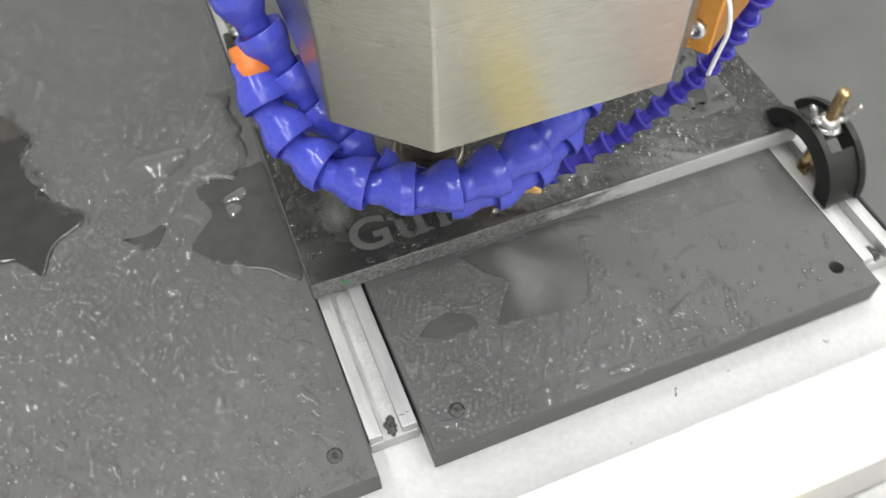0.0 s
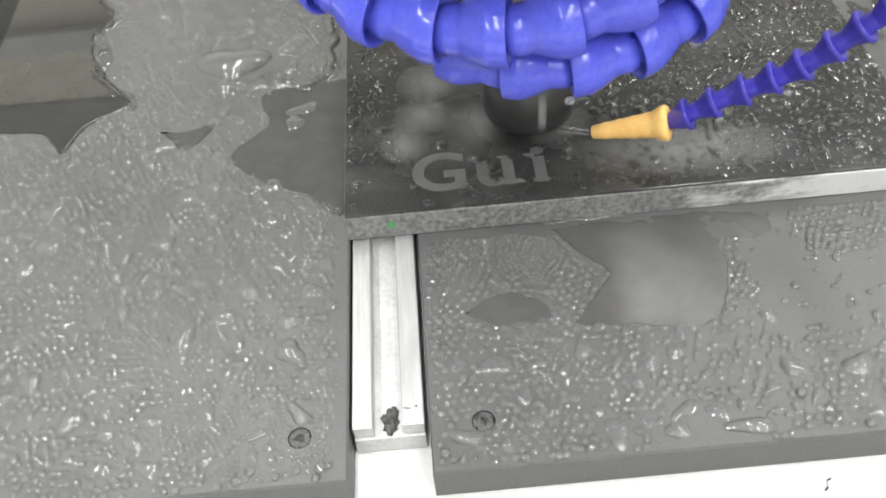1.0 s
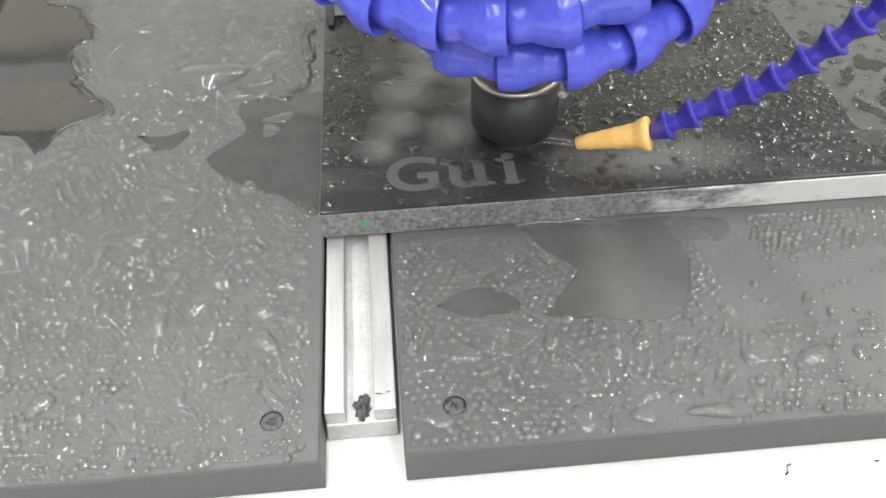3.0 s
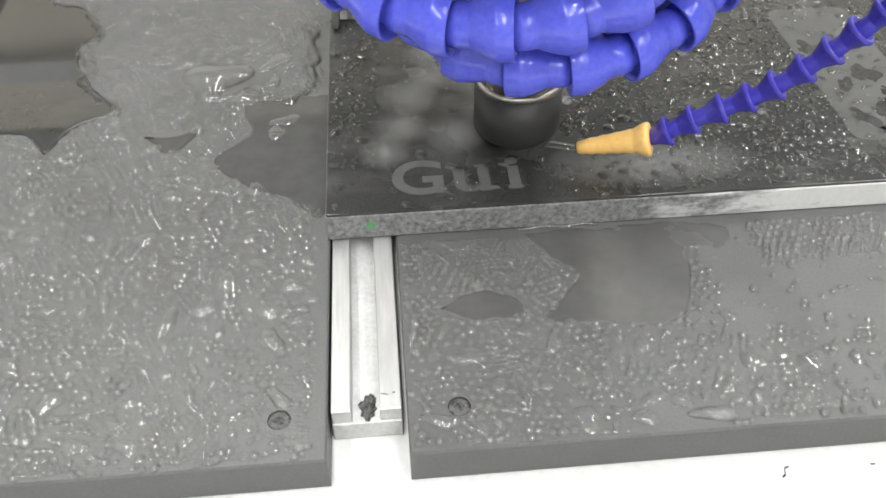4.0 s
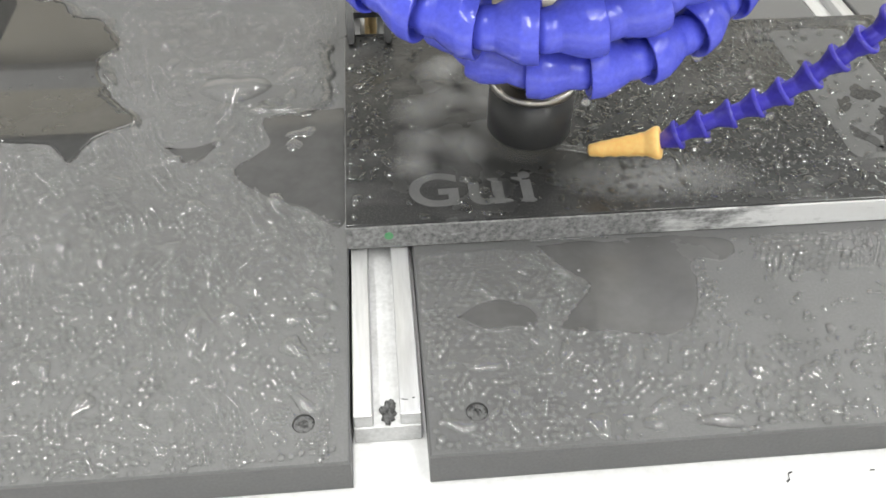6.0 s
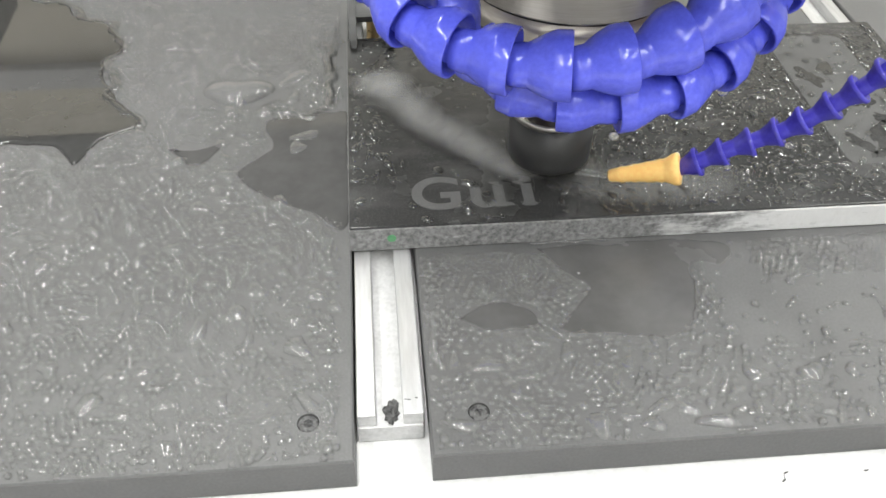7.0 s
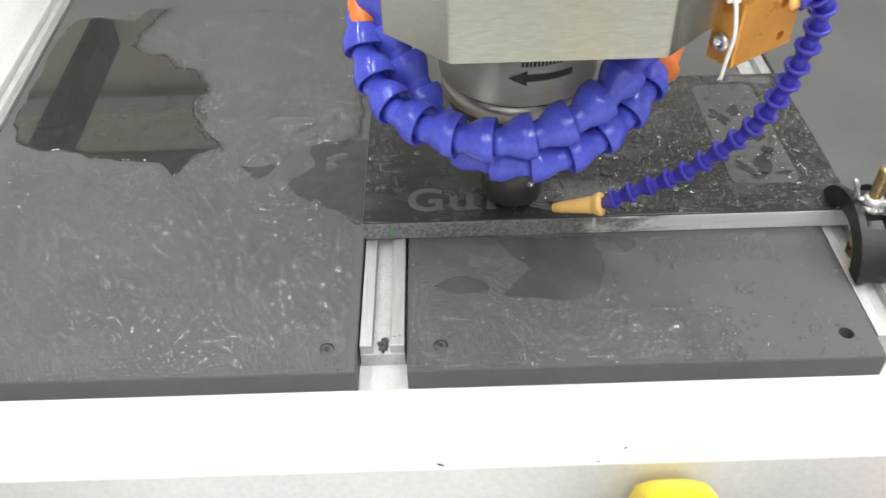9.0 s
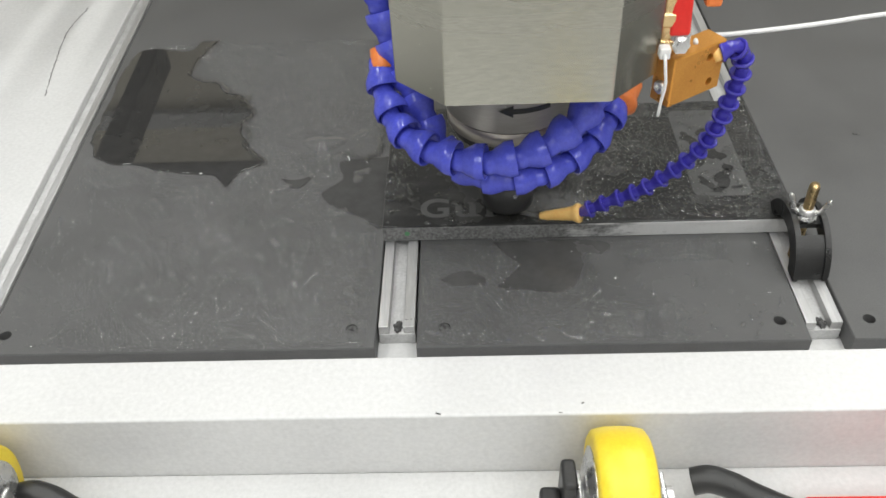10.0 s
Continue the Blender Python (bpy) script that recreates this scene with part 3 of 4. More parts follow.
bm = bmesh.new()
c = 0.0005
for k in range(10):
    s0, s1 = c - 0.0005 + k * 0.0029, c - 0.0005 + (k + 1) * 0.0029
    on_body(bm, [(s0, 0.1380), (s1, 0.1380), (s1, 0.1423), (s0, 0.1423)])
for k in range(5):
    s0, s1 = c - 0.011 * (k + 1) / 5, c - 0.011 * k / 5
    h0, h1 = 0.005 * (1 - (k + 1) / 5) + 0.00001, 0.005 * (1 - k / 5)
    on_body(bm, [(s0, 0.1402 - h0), (s1, 0.1402 - h1), (s1, 0.1402 + h1), (s0, 0.1402 + h0)])
part("arrow_mark", bm, INK, head, "black direction arrow")
for row, z0, z1, s_from, s_to, n in ((0, 0.1476, 0.1508, -0.003, 0.022, 11), (1, 0.1524, 0.1556, -0.011, 0.029, 12)):
    bm = bmesh.new()
    for k in range(n):
        a = s_from + (s_to - s_from) * k / n
        on_body(bm, [(a, z0), (a + (s_to - s_from) / n * 0.7, z0), (a + (s_to - s_from) / n * 0.7, z1), (a, z1)])
    part("marking_bars", bm, INK, head, "row of unreadable black marking bars")

# stainless cover: folded sheet, 2 mm, open below
CB, CT = 0.2025, 0.60
out = [(0.0225, 0.26), (0.0225, 0.043), (0.0535, 0.013), (0.1495, 0.013), (0.1805, 0.043), (0.1805, 0.26)]
inn = [(0.0245, 0.26), (0.0245, 0.0440), (0.0545, 0.015), (0.1485, 0.015), (0.1785, 0.0440), (0.1785, 0.26)]
bm = prism(bmesh.new(), [(x - AX, y - AY) for x, y in out + inn[::-1]], CB, CT)
ve = [e for e in bm.edges if abs(e.verts[0].co.z - e.verts[1].co.z) > 0.1]
bmesh.ops.bevel(bm, geom=ve, offset=0.0012, segments=3, profile=0.5, affect="EDGES")
part("cover", bm, COVER, head, "brushed stainless folded cover")
part("cover_plate", box(bmesh.new(), 0.0246 - AX, 0.1784 - AX, 0.048 - AY, 0.26 - AY, 0.262, 0.265), DARK, head, "dark plate inside the cover")
part("carriage_plate", box(bmesh.new(), -0.01 - AX, 0.21 - AX, 0.262 - AY, 0.29 - AY, 0.20, 0.62, 0.002), COVER, head, "steel carriage plate behind the cover")


# coolant hoses
def bell(r, p):
    """One socket of a thick jointed hose, along z: a neck, a round flare, a straight band and an open lip."""
    return [(0.58 * r, -0.30 * p), (0.635 * r, -0.12 * p), (0.64 * r, 0.04 * p), (0.67 * r, 0.07 * p), (0.79 * r, 0.20 * p), (0.90 * r, 0.34 * p), (0.97 * r, 0.45 * p), (1.0 * r, 0.50 * p),
            (1.0 * r, 0.515 * p), (1.0 * r, 0.76 * p), (0.98 * r, 0.785 * p), (0.90 * r, 0.785 * p), (0.84 * r, 0.60 * p), (0.58 * r, 0.45 * p)]


def cone(r, p):
    """One socket of the thin hose: a waisted cone with a rim."""
    return [(0.42 * r, -0.30 * p), (0.50 * r, -0.10 * p), (0.52 * r, 0.10 * p), (0.60 * r, 0.20 * p), (0.88 * r, 0.56 * p), (0.97 * r, 0.61 * p), (1.0 * r, 0.64 * p),
            (1.0 * r, 0.74 * p), (0.93 * r, 0.77 * p), (0.80 * r, 0.77 * p), (0.45 * r, 0.50 * p)]


def hose(name, pts, r, pitch, mat, label, n=24, form=bell):
    line = spline(pts, 0.0005)
    core = part(name, tube(bmesh.new(), line[::8], r * 0.55, 14), mat, head, label, True)
    run, nxt, first = 0.0, 0.0, None
    for a, b in zip(line, line[1:]):
        run += (b - a).length
        if run >= nxt:
            nxt += pitch
            ahead = line[min(line.index(b) + int(pitch / 0.0006), len(line) - 1)]
            d = (ahead - a)
            if d.length < pitch * 0.4:
                break
            m = Matrix.Translation(a) @ d.to_track_quat("Z", "Y").to_matrix().to_4x4()
            if first is None:
                bm = lathe(bmesh.new(), form(r, pitch), n)
                first = part("hose_segment", bm, mat, core, "", True)
                first.matrix_basis = m
            else:
                share(first, core, m)
    return line


UP = [B(0.0050, 0.1205, 0.1665), B(0.0070, 0.109, 0.1570), B(0.0110, 0.097, 0.1475), B(0.0180, 0.084, 0.1400), B(0.032, 0.069, 0.1355), B(0.055, 0.056, 0.1330),
      B(0.080, 0.049, 0.1340), B(0.103, 0.050, 0.1380), B(0.125, 0.056, 0.1460), B(0.144, 0.069, 0.1570), B(0.158, 0.087, 0.1690), B(0.168, 0.11, 0.1810)]
hose("coolant_hose", UP, 0.0124, 0.0206, BLUE, "thick blue jointed coolant hose")
LOW = [B(0.172, 0.104, 0.1430), B(0.160, 0.086, 0.1335), B(0.143, 0.071, 0.1235), B(0.122, 0.060, 0.1170), B(0.100, 0.057, 0.1135), B(0.077, 0.062, 0.1115), B(0.058, 0.073, 0.1145),
       B(0.043, 0.087, 0.1270), B(0.036, 0.098, 0.1410), B(0.028, 0.108, 0.1515), B(0.0215, 0.117, 0.1630), B(0.0155, 0.125, 0.1765), B(0.010, 0.132, 0.1910), B(0.006, 0.139, 0.2080), B(0.003, 0.148, 0.2350), B(0.002, 0.158, 0.2700)]
hose("coolant_hose", LOW, 0.0119, 0.0206, BLUE, "thick blue jointed coolant hose")


def along(a, b):
    d = b - a
    return Matrix.Translation(a) @ d.to_track_quat("Z", "Y").to_matrix().to_4x4()


part("hose_fitting", lathe(bmesh.new(), [(0.0085, -0.004), (0.0128, 0.000), (0.0128, 0.004), (0.0105, 0.008), (0.0100, 0.020)], 24, along(B(0.173, 0.106, 0.140), B(0.184, 0.125, 0.150))), ORANGE, head, "orange plastic hose fitting", True)
part("hose_fitting", lathe(bmesh.new(), [(0.0066, -0.004), (0.0084, -0.002), (0.0084, 0.003), (0.0076, 0.006), (0.0072, 0.012)], 24, along(B(0.0068, 0.1205, 0.1680), B(0.0050, 0.1300, 0.1780))), ORANGE, head, "orange plastic hose fitting", True)

THIN = [B(0.2230, 0.064, 0.2035), B(0.2310, 0.0645, 0.2070), B(0.2400, 0.068, 0.2000), B(0.2420, 0.072, 0.184), B(0.2405, 0.076, 0.1620), B(0.2385, 0.080, 0.1430), B(0.2360, 0.085, 0.1250),
        B(0.2310, 0.089, 0.1100), B(0.2240, 0.093, 0.0970), B(0.2140, 0.096, 0.0840), B(0.1990, 0.100, 0.0675), B(0.1860, 0.104, 0.0575), B(0.1745, 0.106, 0.0510), B(0.1640, 0.1080, 0.0435), B(0.1540, 0.1103, 0.0368)]
hose("nozzle_hose", THIN[::-1], 0.0072, 0.0127, NAVY, "thin dark blue jointed hose", 18, cone)
TIP, BASE = B(0.1236, 0.1215, 0.0248), B(0.1535, 0.1106, 0.0360)
ln = (TIP - BASE).length
prof = [(0.0050, -0.0012), (0.0076, -0.0006), (0.0080, 0.0004), (0.0078, 0.0022), (0.0068, 0.0042), (0.0059, 0.0060)]
for k in range(4):
    z = 0.0068 + (ln - 0.0085) * k / 4
    rr = 0.0057 - 0.0024 * k / 4
    prof += [(rr, z), (rr + 0.0002, z + 0.0016), (rr - 0.0003, z + 0.0034)]
part("nozzle", lathe(bmesh.new(), prof + [(0.0031, ln - 0.0006), (0.0027, ln), (0.0012, ln)], 20, along(BASE, TIP)), AMBER, head, "amber plastic jet nozzle", True)
bm = bmesh.new()
dirn = (TIP - BASE).normalized()
for off, far in ((Vector((0, 0, 0.0007)), 0.016), (Vector((0, -0.0010, -0.0008)), 0.018)):
    tube(bm, [TIP + off + dirn * far * k / 6 + Vector((0, 0, -0.0006 * (k / 6) ** 2)) + Vector((0.0, 0.0, 0.006 * k / 6)) for k in range(7)], 0.0007, 8)
part("water_jet", bm, WATER, head, "thin clear jet of water", True)

# valve block on the cover's chamfer
bx = Matrix.Translation(B(0.1905, 0.0415, -0.0030)) @ Matrix.Rotation(radians(33), 4, "Z")


def bored_plate(bm, w, h, t, holes, r, m):
    """A plate in xz with sunk round holes in its front face."""
    board(bm, 0, w, 0, h, -t, 0, holes, r, 14, 0.0008)
    bmesh.ops.transform(bm, matrix=m @ Matrix.Rotation(math.pi / 2, 4, "X"), verts=bm.verts)
    return bm


part("valve_block", bored_plate(bmesh.new(), 0.043, 0.0335, 0.016, [(0.030, 0.0255), (0.033, 0.0075)], 0.0027, bx @ Matrix.Translation((0, 0, 0.1810))), BRASS, head, "orange anodised valve block with bored holes")
bm = lathe(bmesh.new(), [(0.0044, 0), (0.0044, 0.0022), (0.0034, 0.0032), (0.0024, 0.0032), (0.0022, 0.0014)], 18, bx @ Matrix.Translation((0.0, 0.008, 0.1925)) @ Matrix.Rotation(-math.pi / 2, 4, "Y"))
part("socket_screw", bm, ZINC, head, "zinc socket screw", True)
bm = lathe(bmesh.new(), [(0.0040, 0), (0.0056, 0.0006), (0.0056, 0.0050), (0.0040, 0.0056)], 18, along(B(0.2185, 0.064, 0.2015), B(0.2245, 0.0642, 0.2045)))
part("outlet_collar", bm, AMBER, head, "amber outlet collar", True)
bm = lathe(bmesh.new(), [(0.0070, 0.2145), (0.0078, 0.2165), (0.0078, 0.2215), (0.0058, 0.2225), (0.0058, 0.2300), (0.0066, 0.2310), (0.0066, 0.2380), (0.0052, 0.2390), (0.0052, 0.262)], 6, Matrix.Translation(B(0.1845, 0.052, 0)))
part("valve_body", bm, GOLD, head, "brass valve body")
bm = lathe(bmesh.new(), [(0.0056, 0.0), (0.0056, 0.0040), (0.0034, 0.0046), (0.0034, 0.0070)], 6, Matrix.Translation(B(0.1925, 0.0465, 0.2195)) @ Matrix.Rotation(radians(75), 4, "X"))
part("lever_nut", bm, ZINC, head, "zinc lever nut")
bm = box(bmesh.new(), -0.0062, 0.0062, -0.0015, 0.0015, -0.004, 0.012, 0.0012)
bmesh.ops.transform(bm, matrix=Matrix.Translation(B(0.1925, 0.0475, 0.2195)) @ Matrix.Rotation(radians(-8), 4, "X"), verts=bm.verts)
part("lever_plate", bm, ZINC, head, "zinc lever plate")
bm = box(bmesh.new(), -0.0062, 0.0062, -0.003, 0.003, 0.005, 0.045, 0.0020, 3)
bmesh.ops.transform(bm, matrix=Matrix.Translation(B(0.1920, 0.0478, 0.2195)) @ Matrix.Rotation(radians(-6), 4, "X") @ Matrix.Rotation(radians(-2), 4, "Y"), verts=bm.verts)
part("valve_lever", bm, RED, head, "red dipped valve lever")
part("plug", box(bmesh.new(), 0.2080 - AX, 0.2180 - AX, 0.060 - AY, 0.070 - AY, 0.2350, 0.252, 0.002), ORANGE, head, "orange plastic plug")
tail = spline([B(0.1822, 0.040, 0.2200), B(0.1812, 0.031, 0.2190), B(0.1815, 0.027, 0.2130), B(0.1826, 0.0265, 0.2040), B(0.1818, 0.0275, 0.1920), B(0.1816, 0.029, 0.1800)])
part("cable_tie", tube(bmesh.new(), tail[::2], 0.0010, 6), TIE, head, "white cable tie tail", True)
part("tie_head", box(bmesh.new(), 0.1785 - AX, 0.1850 - AX, 0.0335 - AY, 0.0405 - AY, 0.2165, 0.2235, 0.0010), TIE, head, "white cable tie head")
pipe = spline([B(0.206, 0.060, 0.2125), B(0.214, 0.082, 0.2050), B(0.241, 0.0925, 0.2000), B(0.319, 0.108, 0.1995), B(0.42, 0.130, 0.205), B(0.60, 0.18, 0.24), B(0.8, 0.25, 0.32)])
part("white_tube", tube(bmesh.new(), pipe[::8], 0.0016, 10), TIE, head, "thin white plastic tube", True)


# ---- water on the boards and the slab ----
def pool(outline, h, label, seed, mat, rim=0.0020, ragged=1.0):
    """A pool of water inside a closed, uneven outline, with a rounded rim."""
    base = [q for q in spline(list(outline) + [outline[0]], 0.0014)][:-1]
    base = [q + ragged * (0.0030 * noise.noise_vector(q * 60 + Vector((seed, 0, 0))) + 0.0014 * noise.noise_vector(q * 190 + Vector((0, seed, 0)))) for q in base]
    n = len(base)
    turn = sum(base[k].x * base[(k + 1) % n].y - base[(k + 1) % n].x * base[k].y for k in range(n))
    bm, rings = bmesh.new(), []
    for inset, zz in ((0, -0.0001), (0.22, 0.5 * h), (0.55, 0.85 * h), (1.0, h), (1.35, h)):
        ring = []
        for k, q in enumerate(base):
            d = base[(k + 3) % n] - base[k - 3]
            inw = Vector((-d.y, d.x, 0)).normalized() * (1 if turn > 0 else -1)
            p = q + inw * inset * rim
            ring.append(bm.verts.new((p.x, p.y, zz)))
        rings.append(ring)
    for a, b in zip(rings, rings[1:]):
        for k in range(n):
            bm.faces.new((a[k], a[(k + 1) % n], b[(k + 1) % n], b[k]))
    bm.faces.new(rings[-1])
    return tagged(link("puddle", bm, mat, None, "", True), label, "puddle", "puddles on the boards")


def flat(pairs):
    return [Vector((x, y, 0)) for x, y in pairs]


SHORE = [(-0.220, 0.474), (-0.228, 0.450), (-0.236, 0.415), (-0.229, 0.388), (-0.203, 0.380), (-0.186, 0.358), (-0.170, 0.352), (-0.153, 0.318), (-0.161, 0.300), (-0.146, 0.260), (-0.126, 0.232)]
BIG_EDGE = SHORE + [(-0.145, 0.220), (-0.157, 0.199), (-0.174, 0.214), (-0.221, 0.222), (-0.245, 0.232), (-0.283, 0.240), (-0.305, 0.268), (-0.312, 0.350), (-0.312, 0.440), (-0.290, 0.459), (-0.252, 0.450), (-0.238, 0.472)]
FILM_EDGE = [(-0.0085, 0.238), (-0.032, 0.236), (-0.055, 0.230), (-0.051, 0.205), (-0.068, 0.184), (-0.052, 0.164), (-0.030, 0.150), (-0.0085, 0.138)]
DAMP_EDGE = [(0.085, 0.114), (0.170, 0.114), (0.182, 0.103), (0.172, 0.096), (0.160, 0.099), (0.156, 0.083), (0.150, 0.064), (0.138, 0.052), (0.116, 0.056), (0.088, 0.060), (0.099, 0.076), (0.106, 0.086), (0.094, 0.098)]
pool(flat(BIG_EDGE), 0.0013, "shallow clear puddle with a ragged rim on the grey board", 1.3, PANEL_WET)
pool(flat(FILM_EDGE), 0.0004, "thin film of water on the board beside the slab", 5.1, PANEL_FILM, 0.0015, 0.7)
pool(flat(DAMP_EDGE), 0.0003, "thin dark film of water on the board before the slab", 9.4, PANEL_DAMP, 0.0012, 0.8)
pool(flat([(-0.108, 0.207), (-0.094, 0.206), (-0.079, 0.210), (-0.083, 0.199), (-0.092, 0.192), (-0.100, 0.199)]), 0.0008, "small dark puddle on the grey board", 12.0, PANEL_FILM, 0.0015, 0.5)
pool(flat([(0.042, 0.071), (0.058, 0.079), (0.074, 0.074), (0.078, 0.064), (0.058, 0.063)]), 0.0004, "small film of water on the board", 15.0, PANEL_DAMP, 0.0012, 0.8)


def rim(pts, r, wave, label):
    """The swollen, wavy edge of a pool, where the water piles up and glints."""
    line = [p + Vector((wave * noise.noise(p * 110), wave * noise.noise(p * 110 + Vector((5, 3, 1))), 0)) for p in spline([Vector((x, y, -0.0024)) for x, y in pts])]
    tagged(link("water_rim", tube(bmesh.new(), line, r, 20), CLEAR, None, "", True), label, "water", "rims of the puddles")


rim(SHORE, 0.0042, 0.009, "swollen bright rim of the large puddle on the board")
rim([(-0.021, 0.317), (-0.018, 0.269), (-0.022, 0.243), (-0.032, 0.236), (-0.050, 0.240), (-0.056, 0.246)], 0.0040, 0.006, "swollen bright rim of a puddle beside the slab")


def within(x, y, edge):
    """Whether a place lies inside a closed outline."""
    hit = False
    for (xa, ya), (xb, yb) in zip(edge, edge[1:] + edge[:1]):
        if (ya > y) != (yb > y) and x < xa + (xb - xa) * (y - ya) / (yb - ya):
            hit = not hit
    return hit


def beads(name, spots, label, z=0.0, n=10, wild=1.0, mat=None):
    """Many water beads joined into one mesh; each a flattened, slightly irregular dome."""
    V, F = [], []
    for x, y, r, h, tu, el in spots:
        o = len(V)
        for rr, hh in ((1.0, -0.04), (0.93, 0.27), (0.78, 0.55), (0.54, 0.80), (0.27, 0.95)):
            for k in range(n):
                a = 2 * math.pi * k / n
                wob = 1 + wild * (0.10 * math.sin(2 * a + x * 900) + 0.07 * math.sin(3 * a + y * 700))
                px, py = r * rr * wob * math.cos(a) * el, r * rr * wob * math.sin(a) / el
                V.append((x + px * math.cos(tu) - py * math.sin(tu), y + px * math.sin(tu) + py * math.cos(tu), z + hh * h))
        V.append((x, y, z + h))
        for j in range(4):
            for k in range(n):
                F.append((o + j * n + k, o + j * n + (k + 1) % n, o + (j + 1) * n + (k + 1) % n, o + (j + 1) * n + k))
        for k in range(n):
            F.append((o + 4 * n + k, o + 4 * n + (k + 1) % n, o + 5 * n))
    me = bpy.data.meshes.new(name)
    me.from_pydata(V, [], F)
    me.polygons.foreach_set("use_smooth", [True] * len(me.polygons))
    me.materials.append(mat or WATER)
    return tagged(new(name, me), label, "water drops", kind="stuff")


def scatter(seed, x0, x1, y0, y1, tries, r_of, keep, gap=1.02, flat=0.55, els=(1.0, 1.0, 1.03, 1.06, 1.12), among=()):
    rr = random.Random(seed)
    cell, grid, out = 0.009, {}, []
    for q in among:
        grid.setdefault((int(q[0] // cell), int(q[1] // cell)), []).append(q)
    for _ in range(tries):
        x, y = rr.uniform(x0, x1), rr.uniform(y0, y1)
        if rr.random() > keep(x, y):
            continue
        r = r_of(x, y, rr)
        ci, cj = int(x // cell), int(y // cell)
        near = [q for a in (-1, 0, 1) for b in (-1, 0, 1) for q in grid.get((ci + a, cj + b), ())]
        if any((x - q[0]) ** 2 + (y - q[1]) ** 2 < (gap * (r + q[2])) ** 2 for q in near):
            continue
        q = (x, y, r, r * flat * rr.uniform(0.75, 1.2), rr.uniform(0, 3.1), rr.choice(els))
        grid.setdefault((ci, cj), []).append(q)
        out.append(q)
    return out


def packed(seed, x0, x1, y0, y1, s, keep, among=()):
    """Beads packed side by side, as condensed water packs on plastic: a warped, uneven lattice."""
    rr, out, cell, grid = random.Random(seed), [], 0.009, {}
    for q in among:
        grid.setdefault((int(q[0] // cell), int(q[1] // cell)), []).append(q)
    for j in range(int((y1 - y0) / (s * 0.866))):
        for i in range(int((x1 - x0) / s)):
            x, y = x0 + s * (i + 0.5 * (j % 2)), y0 + s * 0.866 * j
            x += 0.005 * noise.noise(Vector((x * 45, y * 45, seed))) + s * rr.uniform(-0.16, 0.16)
            y += 0.005 * noise.noise(Vector((x * 45, y * 45, seed + 9.0))) + s * rr.uniform(-0.16, 0.16)
            if not (x0 < x < x1 and y0 < y < y1) or rr.random() > keep(x, y):
                continue
            u = rr.random()
            r = s * (rr.uniform(0.40, 0.50) if u < 0.8 else rr.uniform(0.2, 0.35) if u < 0.93 else rr.uniform(0.5, 0.7))
            ci, cj = int(x // cell), int(y // cell)
            if any((x - q[0]) ** 2 + (y - q[1]) ** 2 < (0.95 * r + q[2]) ** 2 for a in (-1, 0, 1) for b in (-1, 0, 1) for q in grid.get((ci + a, cj + b), ())):
                continue
            out.append((x, y, r, r * rr.uniform(0.58, 0.78), rr.uniform(0, 3.1), rr.choice((1.0, 1.0, 1.04, 1.1))))
    return out


def inside(x, y, cx, cy, rx, ry):
    return ((x - cx) / rx) ** 2 + ((y - cy) / ry) ** 2 < 1


def fine_zone(x, y):
    """Where the beads are tiny: patches that have been wiped and misted over again."""
    return noise.noise(Vector((x * 21, y * 21, 7.0))) + 0.4 * noise.noise(Vector((x * 60, y * 60, 3.0))) > 0.22


def left_free(x, y):
    if within(x, y, BIG_EDGE) or within(x, y, FILM_EDGE) or inside(x, y, -0.092, 0.202, 0.013, 0.009) or inside(x, y, -0.072, 0.262, 0.028, 0.017):
        return False
    return not any(inside(x, y, h, HY, 0.0058, 0.0058) for h in (-0.292, -0.025))


def mid_free(x, y):
    if within(x, y, DAMP_EDGE) or inside(x, y, 0.06, 0.070, 0.018, 0.008) or inside(x, y, 0.130, 0.007, 0.026, 0.006):
        return False
    return not any(inside(x, y, h, HY, 0.0058, 0.0058) for h in (0.045, 0.295))


def left_keep(x, y):
    k = 1.9 + 1.5 * noise.noise(Vector((x * 24, y * 24, 2.0)))
    if x < -0.17 and y < 0.2:
        k *= max(0.12, 1 - (-0.17 - x) / 0.11)
    return max(0.03, min(k, 0.97)) if left_free(x, y) else 0


def mid_keep(x, y):
    k = 1.7 + 1.6 * noise.noise(Vector((x * 26, y * 26, 12.0)))
    if x < 0.10 and y > 0.075:
        k += 0.3
    if x > 0.165:
        k *= 0.9 if y > 0.086 and 0.19 < x < 0.275 else 0.45 if y < 0.045 and x < 0.23 else 0.07
    return max(0.02, min(k, 0.97)) if mid_free(x, y) else 0


def large(seed, x0, x1, y0, y1, tries, keep):
    """The few large, irregular drops that have run together."""
    return scatter(seed, x0, x1, y0, y1, tries, lambda x, y, rr: 0.0022 + 0.0040 * rr.random() ** 1.8, keep, 1.25, 0.32, (1.0, 1.06, 1.15, 1.3))


BIG_L = large(13, -0.20, -0.014, 0.012, 0.22, 420, left_keep) + large(17, -0.14, -0.014, 0.22, 0.36, 260, left_keep)
BIG_M = large(14, 0.032, 0.22, 0.006, 0.06, 170, mid_keep)
BIG_L += [(-0.074, 0.262, 0.0170, 0.0056, 0.3, 1.1), (-0.040, 0.276, 0.0090, 0.0018, 0.9, 1.2), (-0.032, 0.215, 0.0070, 0.0009, 0.5, 1.3), (-0.036, 0.204, 0.0060, 0.0009, 1.0, 1.2)]
BIG_M += [(0.116, 0.0080, 0.0046, 0.0015, 0.3, 1.2), (0.143, 0.0072, 0.0058, 0.0020, 0.05, 1.6)]
